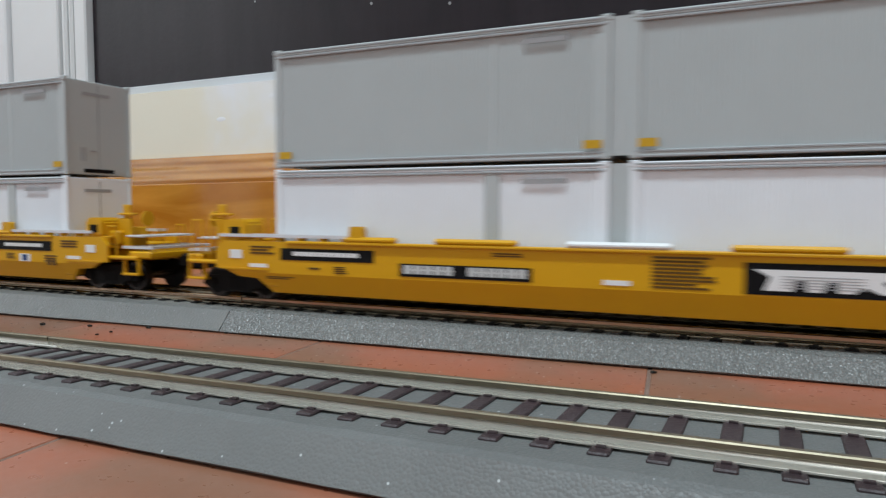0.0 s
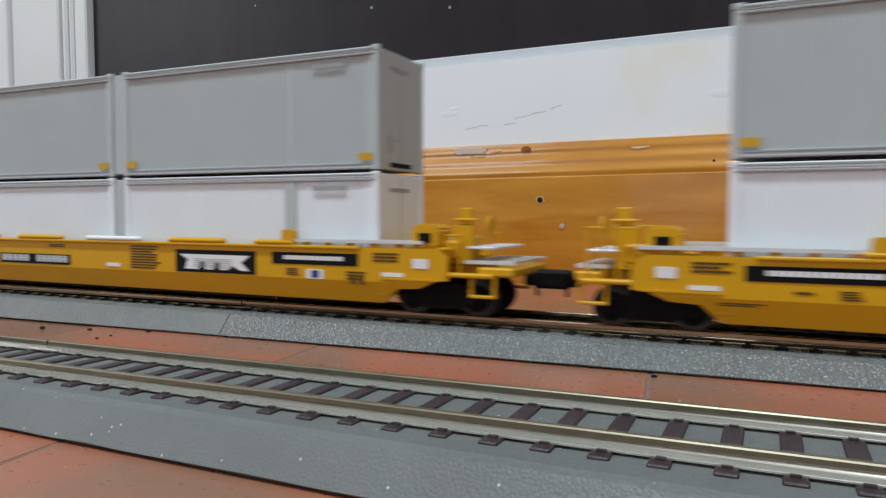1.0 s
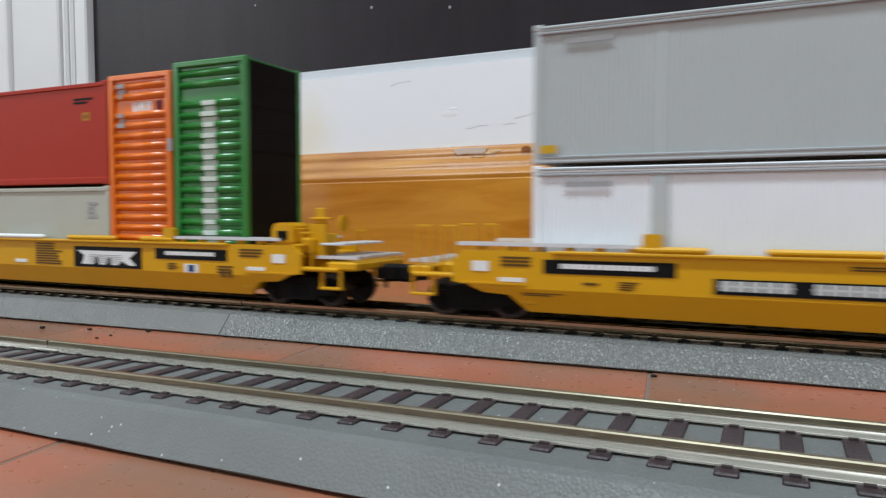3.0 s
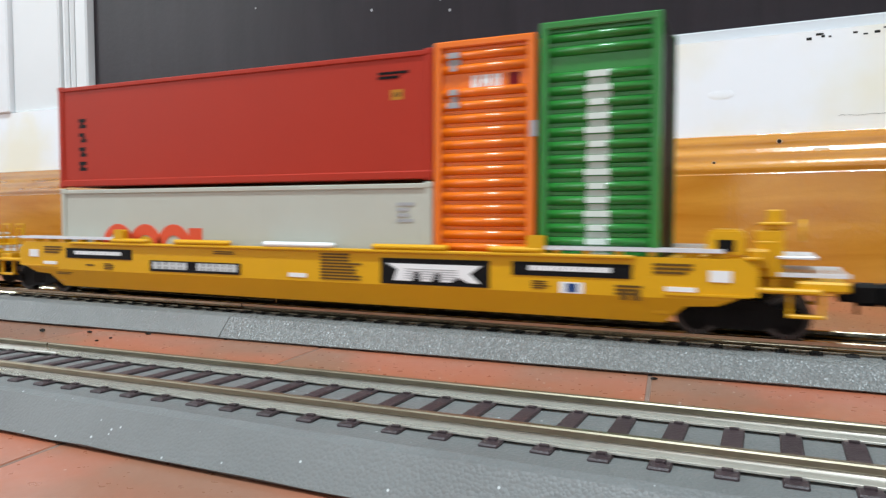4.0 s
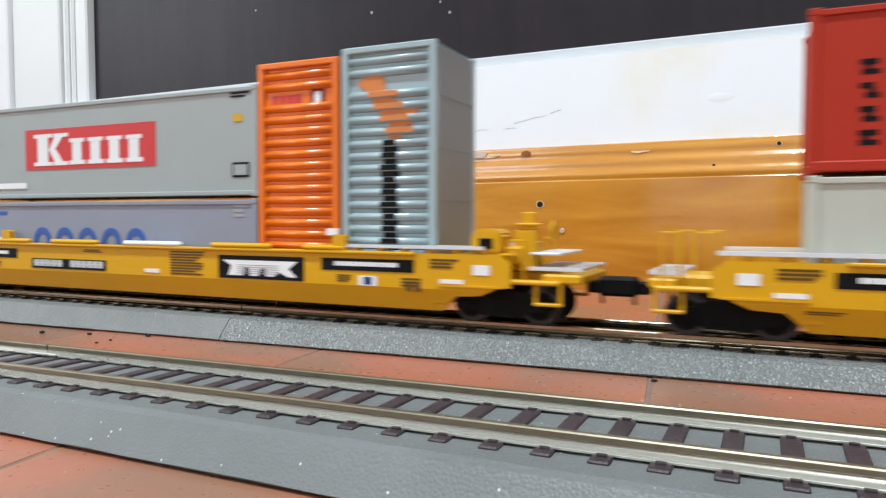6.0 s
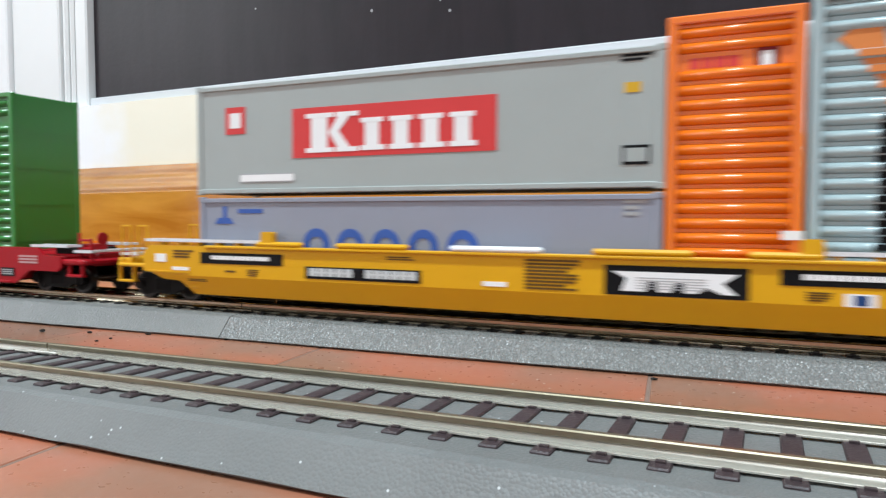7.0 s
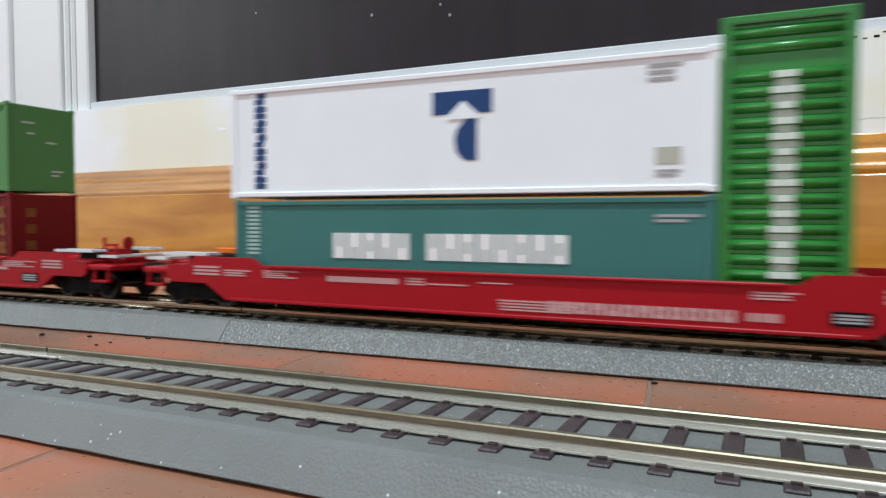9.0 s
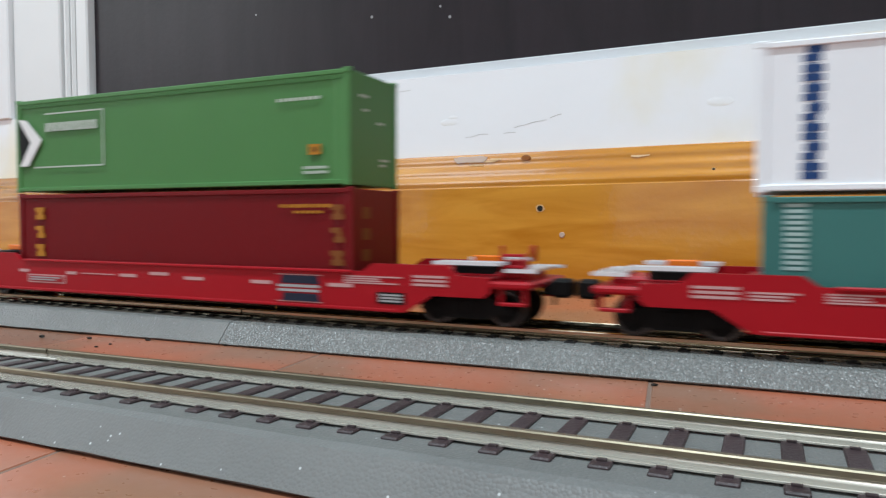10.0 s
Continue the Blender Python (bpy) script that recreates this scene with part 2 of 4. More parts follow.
def build_room():
    bm = boxes((-1760, 2300, -2700, 900, -60, -0.2))
    tagged(part("floor", bm, M_GROUT), "dark grout bed under terracotta tiles", "floor", kind="structure")
    for nm, sp in (("wall_south", (-1700, 2300, -2760, -2700, -60, 2500)), ("wall_east", (2300, 2360, -2760, 900, -60, 2500))):
        tagged(part(nm, boxes(sp), M_ROOM), "plain white plastered wall of the room", "wall", kind="structure")
    west = part("wall_west", boxes((-1760, -1700, -2760, -1500, -60, 2500), (-1760, -1700, -500, 900, -60, 2500), (-1760, -1700, -1500, -500, -60, 400), (-1760, -1700, -1500, -500, 1400, 2500)), M_ROOM)
    tagged(west, "plain white plastered wall of the room", "wall", kind="structure")
    # unseen window, added only as an opening for the side fill
    window = thing("window_1", "added white framed square window, out of view, for the side light", "window", -1730, -1000, 400, kind="structure")
    part("window_frame", boxes((-25, 25, -500, -470, 0, 1000), (-25, 25, 470, 500, 0, 1000), (-25, 25, -470, 470, 0, 30), (-25, 25, -470, 470, 970, 1000)), M_FRAME, window)
    part("window_sill", boxes((31, 60, -520, 520, -20, 0), bevel=2), M_FRAME, window)
    tagged(part("ceiling", boxes((-1760, 2360, -2760, 900, 2500, 2560)), M_ROOM), "plain white ceiling", "ceiling", kind="structure")

    wall = tagged(part("wall_north", boxes((-1699, 2299, 0, 120, 0, 120.2), (-1699, 2299, 52, 120, 120.2, 2499)), M_WALLWHITE),
                  "low white painted wall, chipped and stained, above the skirting", "wall", kind="structure")
    wall.matrix_basis = wall_pose()
    rnd = random.Random(4)
    # cracks, blisters and stains in the paint
    for x, z, ln, tilt in ((-114, 90.8, 26, 11), (-149, 85.0, 13, 4), (-130, 85.6, 6, 2), (40, 81.2, 26, 1), (-196, 113, 14, 11)):
        bm = bmesh.new()
        px, wander = -ln / 2, rnd.uniform(0, 9)
        while px < ln / 2:
            st = rnd.uniform(.5, 1.0)
            zz = px * math.tan(radians(tilt)) + 1.1 * noise.noise(Vector((px * .12 + wander, 0, 2))) + .25 * noise.noise(Vector((px * .7 + wander, 0, 5)))
            fat = .05 + .09 * abs(noise.noise(Vector((px * .3 + wander, 4, 0))))
            if noise.noise(Vector((px * .25 + wander, 8, 0))) > -.3:
                add_box(bm, px, px + st + .25, -.08, .05, zz - fat, zz + fat)
            px += st
        ob = part("paint_crack", bm, M_CRACK, wall)
        ob.location = Vector((x, 0, z)) * MM
    for x, z, r in ((-165.6, 93.5, 5.5), (-163, 96, 3), (-22.6, 94.3, 6.5), (-330, 98, 4), (-286, 110, 5)):
        bm = bmesh.new()
        bmesh.ops.create_uvsphere(bm, u_segments=14, v_segments=8, radius=1)
        for v in bm.verts:
            v.co = Vector((v.co.x * r, v.co.y * .13, v.co.z * r * rnd.uniform(.26, .42))) * MM
        ob = part("paint_blister", bm, M_WALLWHITE, wall)
        ob.location = Vector((x, 0, z)) * MM
    for i in range(9):
        bm = boxes((-1.2 * rnd.random() - .3, .8, -.1, .1, -.4, rnd.uniform(.2, .9)), bevel=.08)
        ob = part("paint_chip", bm, M_HOLE, wall)
        ob.location = Vector((rnd.choice((18, 21, 35, 40, 44)) + rnd.uniform(-3, 3), 0, 118 + rnd.uniform(-1.5, 1))) * MM

    # skirting: a moulded board of varnished pine
    prof = [(-.2, 0), (-.2, 74.4), (-2.2, 74.4)]
    for k in range(61):
        t = k / 60
        ease = t * t * (3 - 2 * t)
        prof.append((-2.9 - 4.5 * ease - .6 * (1 - math.cos(math.tau * 3 * t)) / 2, 74.1 - 18.2 * t))
    prof += [(-8.0, 55.6), (-8.0, 0)]
    board = tagged(part("baseboard", extrude_x(prof, -1699, 2290), M_BOARD),
                   "glossy orange varnished pine skirting board with moulded top", "baseboard", kind="structure")
    board.matrix_basis = wall_pose()
    for q in board.data.polygons:
        q.use_smooth = abs(q.normal.x) < .5 and q.center.z > .0555
    for x, z, r in ((-110, 44, 1.7), (3, 70.5, 1.0), (-25, 61.4, .7)):
        t = min(1, (74.1 - z) / 18.2)
        face = -2.9 - 4.5 * t * t * (3 - 2 * t) - .6 * (1 - math.cos(math.tau * 3 * t)) / 2 if z > 55.9 else -8.0
        rim = disc_y(bmesh.new(), 0, 0, 0, r * 1.35, .3, 11)
        for v in rim.verts:
            v.co.x *= rnd.uniform(.85, 1.35)
            v.co.z *= rnd.uniform(.75, 1.05)
        ob = part("chipped_rim", rim, M_RIM, board)
        ob.location = Vector((x, face - .02, z)) * MM
        ob = part("nail_hole", disc_y(bmesh.new(), 0, 0, 0, r * .9, .3, 14), M_HOLE, board)
        ob.location = Vector((x, face - .10, z)) * MM
    bm = disc_y(bmesh.new(), 0, 0, 0, 1.5, .8, 12)
    bmesh.ops.bevel(bm, geom=bm.edges[:], offset=.0003, segments=1, affect="EDGES")
    ob = part("nail_head", bm, M_FILLER, board, "grey filled nail head")
    ob.location = Vector((-98.2, -8.1, 30.2)) * MM
    for sx, sz, ln in ((-150, 70.9, 7), (-143, 70.3, 9), (-136, 71.2, 4), (-147, 68.6, 5), (-60, 69.8, 5), (20, 66.2, 4)):
        pts = [(ln * rnd.uniform(.75, 1.1) * math.cos(a), .95 * rnd.uniform(.5, 1.2) * math.sin(a)) for a in [math.tau * k / 15 for k in range(15)]]
        t = (74.1 - sz) / 18.2
        face = -2.9 - 4.5 * t * t * (3 - 2 * t) - .6 * (1 - math.cos(math.tau * 3 * t)) / 2
        bm = prism(pts, -.1, .3, lambda z: z * .5)
        ob = part("scuff", bm, M_RIM, board, "pale scuffed patch")
        ob.location = Vector((sx, face, sz)) * MM

    pts = [(9.5 * math.copysign(abs(math.cos(a)) ** .45, math.cos(a)) + .9 * math.sin(4 * a), 1.7 * math.copysign(abs(math.sin(a)) ** .5, math.sin(a)) + .25 * math.sin(7 * a)) for a in [math.tau * (k + .5) / 30 for k in range(30)]]
    ob = part("filled_patch", prism(pts, -.05, .5, lambda z: z * .25), M_FILLER, board, "pale lilac-grey filler patch")
    ob.location = Vector((PATCH_X, -4.0, 71.6)) * MM
    pts = [(2.6 * math.cos(a), 1.5 * math.sin(a) * (1.2 if a < 3 else .8)) for a in [math.tau * k / 14 for k in range(14)]]
    ob = part("knot", prism(pts, -.05, .5, lambda z: z * .25), M_KNOT, board, "dark brown knot in the pine")
    ob.location = Vector((KNOT_X, -4.3, 71.0)) * MM

    # sill strip, dark panel and white frame
    sill = tagged(part("trim", boxes((-461, 1500, 7, 50, 120.4, 127.0), bevel=.6), M_TRIM), "pale grey painted trim under the dark panel", "trim", kind="structure")
    sill.matrix_basis = wall_pose()
    panel = tagged(part("dark_panel", boxes((-461.5, 900, 12, 48, 127.2, 1900), bevel=.8), M_DARK),
                   "dark stained wooden panel standing over the white wall", "panel", kind="structure")
    panel.matrix_basis = wall_pose()
    for x, z, r in ((-222, 162.6, .9), (-170, 156.2, .9), (-176, 163, .7), (-84, 161, .7), (-310, 175, .6)):
        ob = part("paint_speck", disc_y(bmesh.new(), 0, 0, 0, r, .3, 10), M_GREYPRINT, panel)
        ob.location = Vector((x, 11.95, z)) * MM
    frame_ob = thing("door_frame", "white glossy painted door frame with a grooved edge", "frame", 0, WALL_Y, 0, kind="structure")
    frame_ob.rotation_euler = (0, 0, radians(WALL_TURN))
    part("jamb", boxes((-539.0, -486.5, 2, 50, 120.4, 2100), bevel=1), M_FRAME, frame_ob)
    part("bead", boxes((-485.6, -480.4, 4, 50, 120.4, 2100), bevel=1.6), M_FRAME, frame_ob)
    part("bead", boxes((-479.4, -475.2, 5, 50, 120.4, 2100), bevel=1.6), M_FRAME, frame_ob)
    part("stop", boxes((-474.4, -462, 6, 50, 120.4, 2100), bevel=1.2), M_FRAME, frame_ob)
    part("leaf", boxes((-1400, -540.0, -2, 50, 120.4, 2100), bevel=1), M_ROOM, frame_ob, "bright white wall return")


build_room()


# ---- tracks ----
RAIL_TOP, TIE_TOP, FOAM_TOP = 9.0, 6.7, 6.1
NEAR_Y, NEAR_TURN, REAR_Y = 96.2, 0.0, 186.2
FALL, FALL_A, FALL_B, LEVEL = 0.0088, -560.0, 200.0, -115.0


def dip(x):
    """How far the rear track lies above (+) or below its mean height at x, in millimetres: it falls gently along its length."""
    return -FALL * (min(max(x, FALL_A), FALL_B) - LEVEL)


COVE = [(1.45, .32), (1.1, .38), (.8, .5), (.58, .68), (.42, .92), (.36, 1.2)]
WEB = [(-1.5, 0), (1.5, 0), (1.5, .25)] + COVE + [(-y, z) for y, z in reversed(COVE)] + [(-1.5, .25)]
HEAD = [(-.33, 1.21), (.33, 1.21), (.56, 1.4), (.58, 2.12), (.42, 2.33), (-.42, 2.33), (-.58, 2.12), (-.56, 1.4)]


def foam_bed(label, y, turn, x0, x1, joints, material, lip=0.0, rise=None):
    """Foam strips laid end to end, with pebbled, uneven lower edges."""
    cuts = [x0, *joints, x1]
    for a, b, skin in zip(cuts, cuts[1:], material):
        prof = [(-20.0 - lip, 0), (-20.6 - lip, .45), (-16.4 - lip / 2, 5.6), (-15.0, FOAM_TOP), (15.0, FOAM_TOP), (16.4, 5.6), (20.6, .45), (20.0, 0)]
        bm = bmesh.new()
        n = max(2, int((b - a) / 4))
        rows = []
        for i in range(n + 1):
            x = a + .15 + (b - a - .3) * i / n
            rows.append([bm.verts.new(Vector((x, py + .22 * noise.noise(Vector((x * .03, py * .1, 3))), pz + (.15 * noise.noise(Vector((x * .11, py, 7))) if pz else 0) + (rise(x) if rise and pz > 3 else 0))) * MM) for py, pz in prof])
        for r0, r1 in zip(rows, rows[1:]):
            for j in range(len(prof) - 1):
                bm.faces.new((r0[j], r1[j], r1[j + 1], r0[j + 1]))
            bm.faces.new((r0[-1], r1[-1], r1[0], r0[0]))
        bm.faces.new(rows[0])
        bm.faces.new(rows[-1][::-1])
        bmesh.ops.recalc_face_normals(bm, faces=bm.faces[:])
        ob = part("foam_track_bed", bm, skin)
        ob.matrix_basis = pose(0, y * MM, 0.0002, 0, 0, turn)
        tagged(ob, label, "track bed", "foam beds")


def model_track(label, y, turn, x0, x1, pitch, phase, tie_mat, joint, half, head_mat, web_mat, tall=1.0, rise=None):
    height = rise or (lambda x: 0.0)
    root = thing("model_track", label, "model track", 0, y, 0, "tracks")
    root.rotation_euler = (0, 0, radians(turn))
    for side in (-8.6, 8.6):
        for a, b in ((x0, joint - .25), (joint + .25, x1)):
            ob = part("rail", extrude_x([(side + py, TIE_TOP + pz * tall) for py, pz in WEB], a, b, None, [q for q in (FALL_A, FALL_B) if rise and a < q < b], rise), web_mat, root, "pale nickel-silver rail web and foot")
            for q in ob.data.polygons:
                q.use_smooth = abs(q.normal.x) < .5 and q.normal.z > .02
            part("rail_head", extrude_x([(side + py, TIE_TOP + pz * tall) for py, pz in HEAD], a, b, None, [q for q in (FALL_A, FALL_B) if rise and a < q < b], rise), head_mat, ob, "brownish rail head, dark reflections put into its colour")
        part("rail_joiner", boxes((joint - 4.5, joint + 4.5, side - 1.9, side + 1.9, TIE_TOP + .02 + height(joint), TIE_TOP + .7 + height(joint)), bevel=.2), web_mat, root)
    bm = boxes((-1.35, 1.35, -half, half, 4.9, TIE_TOP), bevel=.2)
    for side in (-8.6, 8.6):
        for o in (-1.7, 1.7):
            add_box(bm, -.6, .6, side + o - .45, side + o + .45, TIE_TOP - .1, TIE_TOP + .28)
    first = None
    k = math.ceil((x0 - phase) / pitch)
    rnd = random.Random(9)
    far = bmesh.new()
    while phase + k * pitch < x1 - 2:
        x = phase + k * pitch
        m = pose((x + rnd.uniform(-.12, .12)) * MM, rnd.uniform(-.15, .15) * MM, height(x) * MM, 0, 0, rnd.uniform(-.6, .6))
        k += 1
        if not -640 < x < 460:
            add_box(far, x - 1.35, x + 1.35, -half, half, 4.9 + height(x), TIE_TOP + height(x))
        elif first is None:
            first = part("tie", bm, tie_mat, root)
            first.matrix_basis = m
        else:
            share(first, m, root)
    tagged(part("far_ties", far, tie_mat, root), kind="stuff")
    # plastic webs under the rails
    for side in (-8.6, 8.6):
        part("tie_web", extrude_x([(side - .9, 5.0), (side + .9, 5.0), (side + .9, TIE_TOP - .5), (side - .9, TIE_TOP - .5)], x0 + 1, x1 - 1, None, (FALL_A, FALL_B), rise), tie_mat, root)
    return root


foam_bed("grey speckled foam track bed on the tiled floor", 94.5, -1.0, -1400, 1200, (), (M_FOAM,))
foam_bed("grey speckled foam track bed under the train", REAR_Y, 0, -1640, 1480, (-149.5,), (M_FOAM_MID, M_FOAM_ROUGH), 2.0, dip)
model_track("empty model railway track with brown plastic ties", NEAR_Y, NEAR_TURN, -1380, 1180, 7.12, -54.1, M_TIE, -143.7, 12.5, M_RAIL, M_WEB, 0.92)
model_track("model railway track with black ties carrying the train", REAR_Y, 0, -1630, 1470, 6.9, -32.0, M_TIE_DARK, -152, 11.8, M_REAR_RAIL, M_REAR_RAIL, 1.0, dip)


# ---- the train ----
MOVERS = []
WHEELS = []
STEP = 0.5
GONE = [0.0, 0.06284, 0.12569, 0.18794, 0.24951, 0.3108, 0.37218, 0.43328, 0.49374, 0.5532, 0.61231, 0.67081, 0.72877, 0.78722, 0.84719, 0.90971, 0.97474, 1.04424, 1.11674, 1.19022, 1.26467]


def travel(t):
    """How far the train has gone by t seconds, in metres: a smooth curve through the half-second marks."""
    n = len(GONE)
    k = min(max(int(t / STEP), 0), n - 2)
    f = t / STEP - k
    a, b = GONE[k], GONE[k + 1]
    da = (b - GONE[k - 1]) / 2 if k else b - a
    db = (GONE[k + 2] - a) / 2 if k < n - 2 else b - a
    return a * (1 - 3 * f * f + 2 * f ** 3) + b * (3 * f * f - 2 * f ** 3) + da * (f - 2 * f * f + f ** 3) + db * (f ** 3 - f * f)


def squeeze(thing_ob, k):
    """Shorten a thing's parts along its length, but for the wheels."""
    done = set()
    for o in thing_ob.children_recursive:
        o.location.x *= k
        if o.name.startswith("wheelset") or o.data.name in done:
            continue
        done.add(o.data.name)
        for v in o.data.vertices:
            v.co.x *= k
    for i, (o, x, r) in enumerate(WHEELS):
        if o.parent == thing_ob:
            WHEELS[i] = (o, x * k, r)


def print_box(name, parent, x0, x1, z0, z1, face, material, thick=.16, label=""):
    """A printed or stuck-on patch on the side that faces the camera, at y = face."""
    return part(name, boxes((x0, x1, face - thick, face + .05, z0, z1)), material, parent, label)


def bars(parent, x0, x1, z0, z1, rows, face, material, ragged=0, name="printed_line", seed=1):
    rnd = random.Random(seed)
    h = (z1 - z0) / (rows * 1.7)
    for i in range(rows):
        z = z1 - (i + .5) * (z1 - z0) / rows
        cut = rnd.uniform(0, ragged) * (x1 - x0)
        print_box(name, parent, x0, x1 - cut, z - h / 2, z + h / 2, face, material, .14)


def blocks(parent, x0, x1, z0, z1, count, face, material, thick=.24, name="letter_block", gap=.22, seed=2):
    """A row of plain blocks in place of letters."""
    rnd = random.Random(seed)
    w = (x1 - x0) / count
    for i in range(count):
        g = w * gap * rnd.uniform(.7, 1.2)
        a, b = x0 + i * w + g / 2, x0 + (i + 1) * w - g / 2
        if z1 - z0 < 2.6 or b - a < 1.4:
            print_box(name, parent, a, b, z0, z1, face, material, thick)
            continue
        # a notch from above, from below, or a hollow
        kind, s, h = rnd.randrange(3), (b - a) * .4, z1 - z0
        lo, hi = ((.45, 1), (0, .45), (.28, .72))[kind]
        specs = [(a, a + s, z0, z1), (b - s, b, z0, z1)]
        if lo > 0:
            specs.append((a + s, b - s, z0, z0 + lo * h))
        if hi < 1:
            specs.append((a + s, b - s, z0 + hi * h, z1))
        part(name, boxes(*((p, q, face - thick, face + .05, u, v) for p, q, u, v in specs)), material, parent)


def wheelset(parent, x, r=4.8):
    bm = bmesh.new()
    for sd in (-1, 1):
        disc_y(bm, 0, sd * 8.4, 0, r, 2.2, 24)
        disc_y(bm, 0, sd * 7.2, 0, r + .5, .5, 24)
    disc_y(bm, 0, 0, 0, 1, 16, 10)
    ob = part("wheelset", bm, M_TREAD, parent, "metal wheels on an axle")
    for sd in (-1, 1):
        plate = disc_y(bmesh.new(), 0, sd * 9.5, 0, r * .8, .3, 20)
        for k in range(5):
            a = k * 1.2566
            disc_y(plate, 2.6 * math.cos(a), sd * 9.7, 2.6 * math.sin(a), .6, .25, 8)
        part("wheel_plate", plate, M_BLACK, ob, "black wheel face")
    ob.location = (x * MM, 0, r * MM)
    WHEELS.append((ob, x, r))


def truck(parent, x, base=20.0):
    for sd in (-1, 1):
        f = prism([(-14, 4.2), (-12.6, 6.8), (-8.2, 7.0), (-5, 8.6), (5, 8.6), (8.2, 7.0), (12.6, 6.8), (14, 4.2), (12, 3.2), (8, 3.4), (5.2, 2.0),
                   (-5.2, 2.0), (-8, 3.4), (-12, 3.2)], sd * 11.2 - .9, sd * 11.2 + .9)
        for q in (-2.2, 0, 2.2):
            add_box(f, q - .8, q + .8, sd * 11.9 - .5, sd * 11.9 + .5, 3.0, 6.6, .2)
        for q in (-base / 2, base / 2):
            disc_y(f, q, sd * 12.0, 4.8, 1.5, 1.2, 12)
        ob = part("sideframe", f, M_BLACK, parent)
        ob.location = (x * MM, 0, 0)
    ob = part("bolster", boxes((-3, 3, -11, 11, 5, 9), bevel=.4), M_BLACK, parent)
    ob.location = (x * MM, 0, 0)
    for q in (-base / 2, base / 2):
        wheelset(parent, x + q)


# heights in a car's own space are above the rail: z_car = z_floor - RAIL_TOP
def coupler(parent, x, sd):
    bm = boxes((min(x, x + sd * 5), max(x, x + sd * 5), -1.6, 1.6, 8.2, 11.4), bevel=.4)
    add_box(bm, min(x + sd * 3, x + sd * 9), max(x + sd * 3, x + sd * 9), -3.2, 2.2, 7.6, 12.6, .8)
    add_box(bm, x + sd * 4 - .4, x + sd * 4 + .4, -2.2, -1.4, 5.6, 9)
    part("coupler", bm, M_BLACK, parent, "dark metal knuckle coupler")


def grate(parent, x0, x1, z, y0, y1, frame_mat, step=2.6):
    bm = boxes((x0, x1, y0, y0 + 1.1, z, z + .9), (x0, x1, y1 - 1.1, y1, z, z + .9))
    x = x0
    while x < x1 - .9:
        add_box(bm, x, x + .9, y0 + 1, y1 - 1, z + .1, z + .8)
        x += step
    return part("walkway", bm, frame_mat, parent, "silver open-mesh walkway")


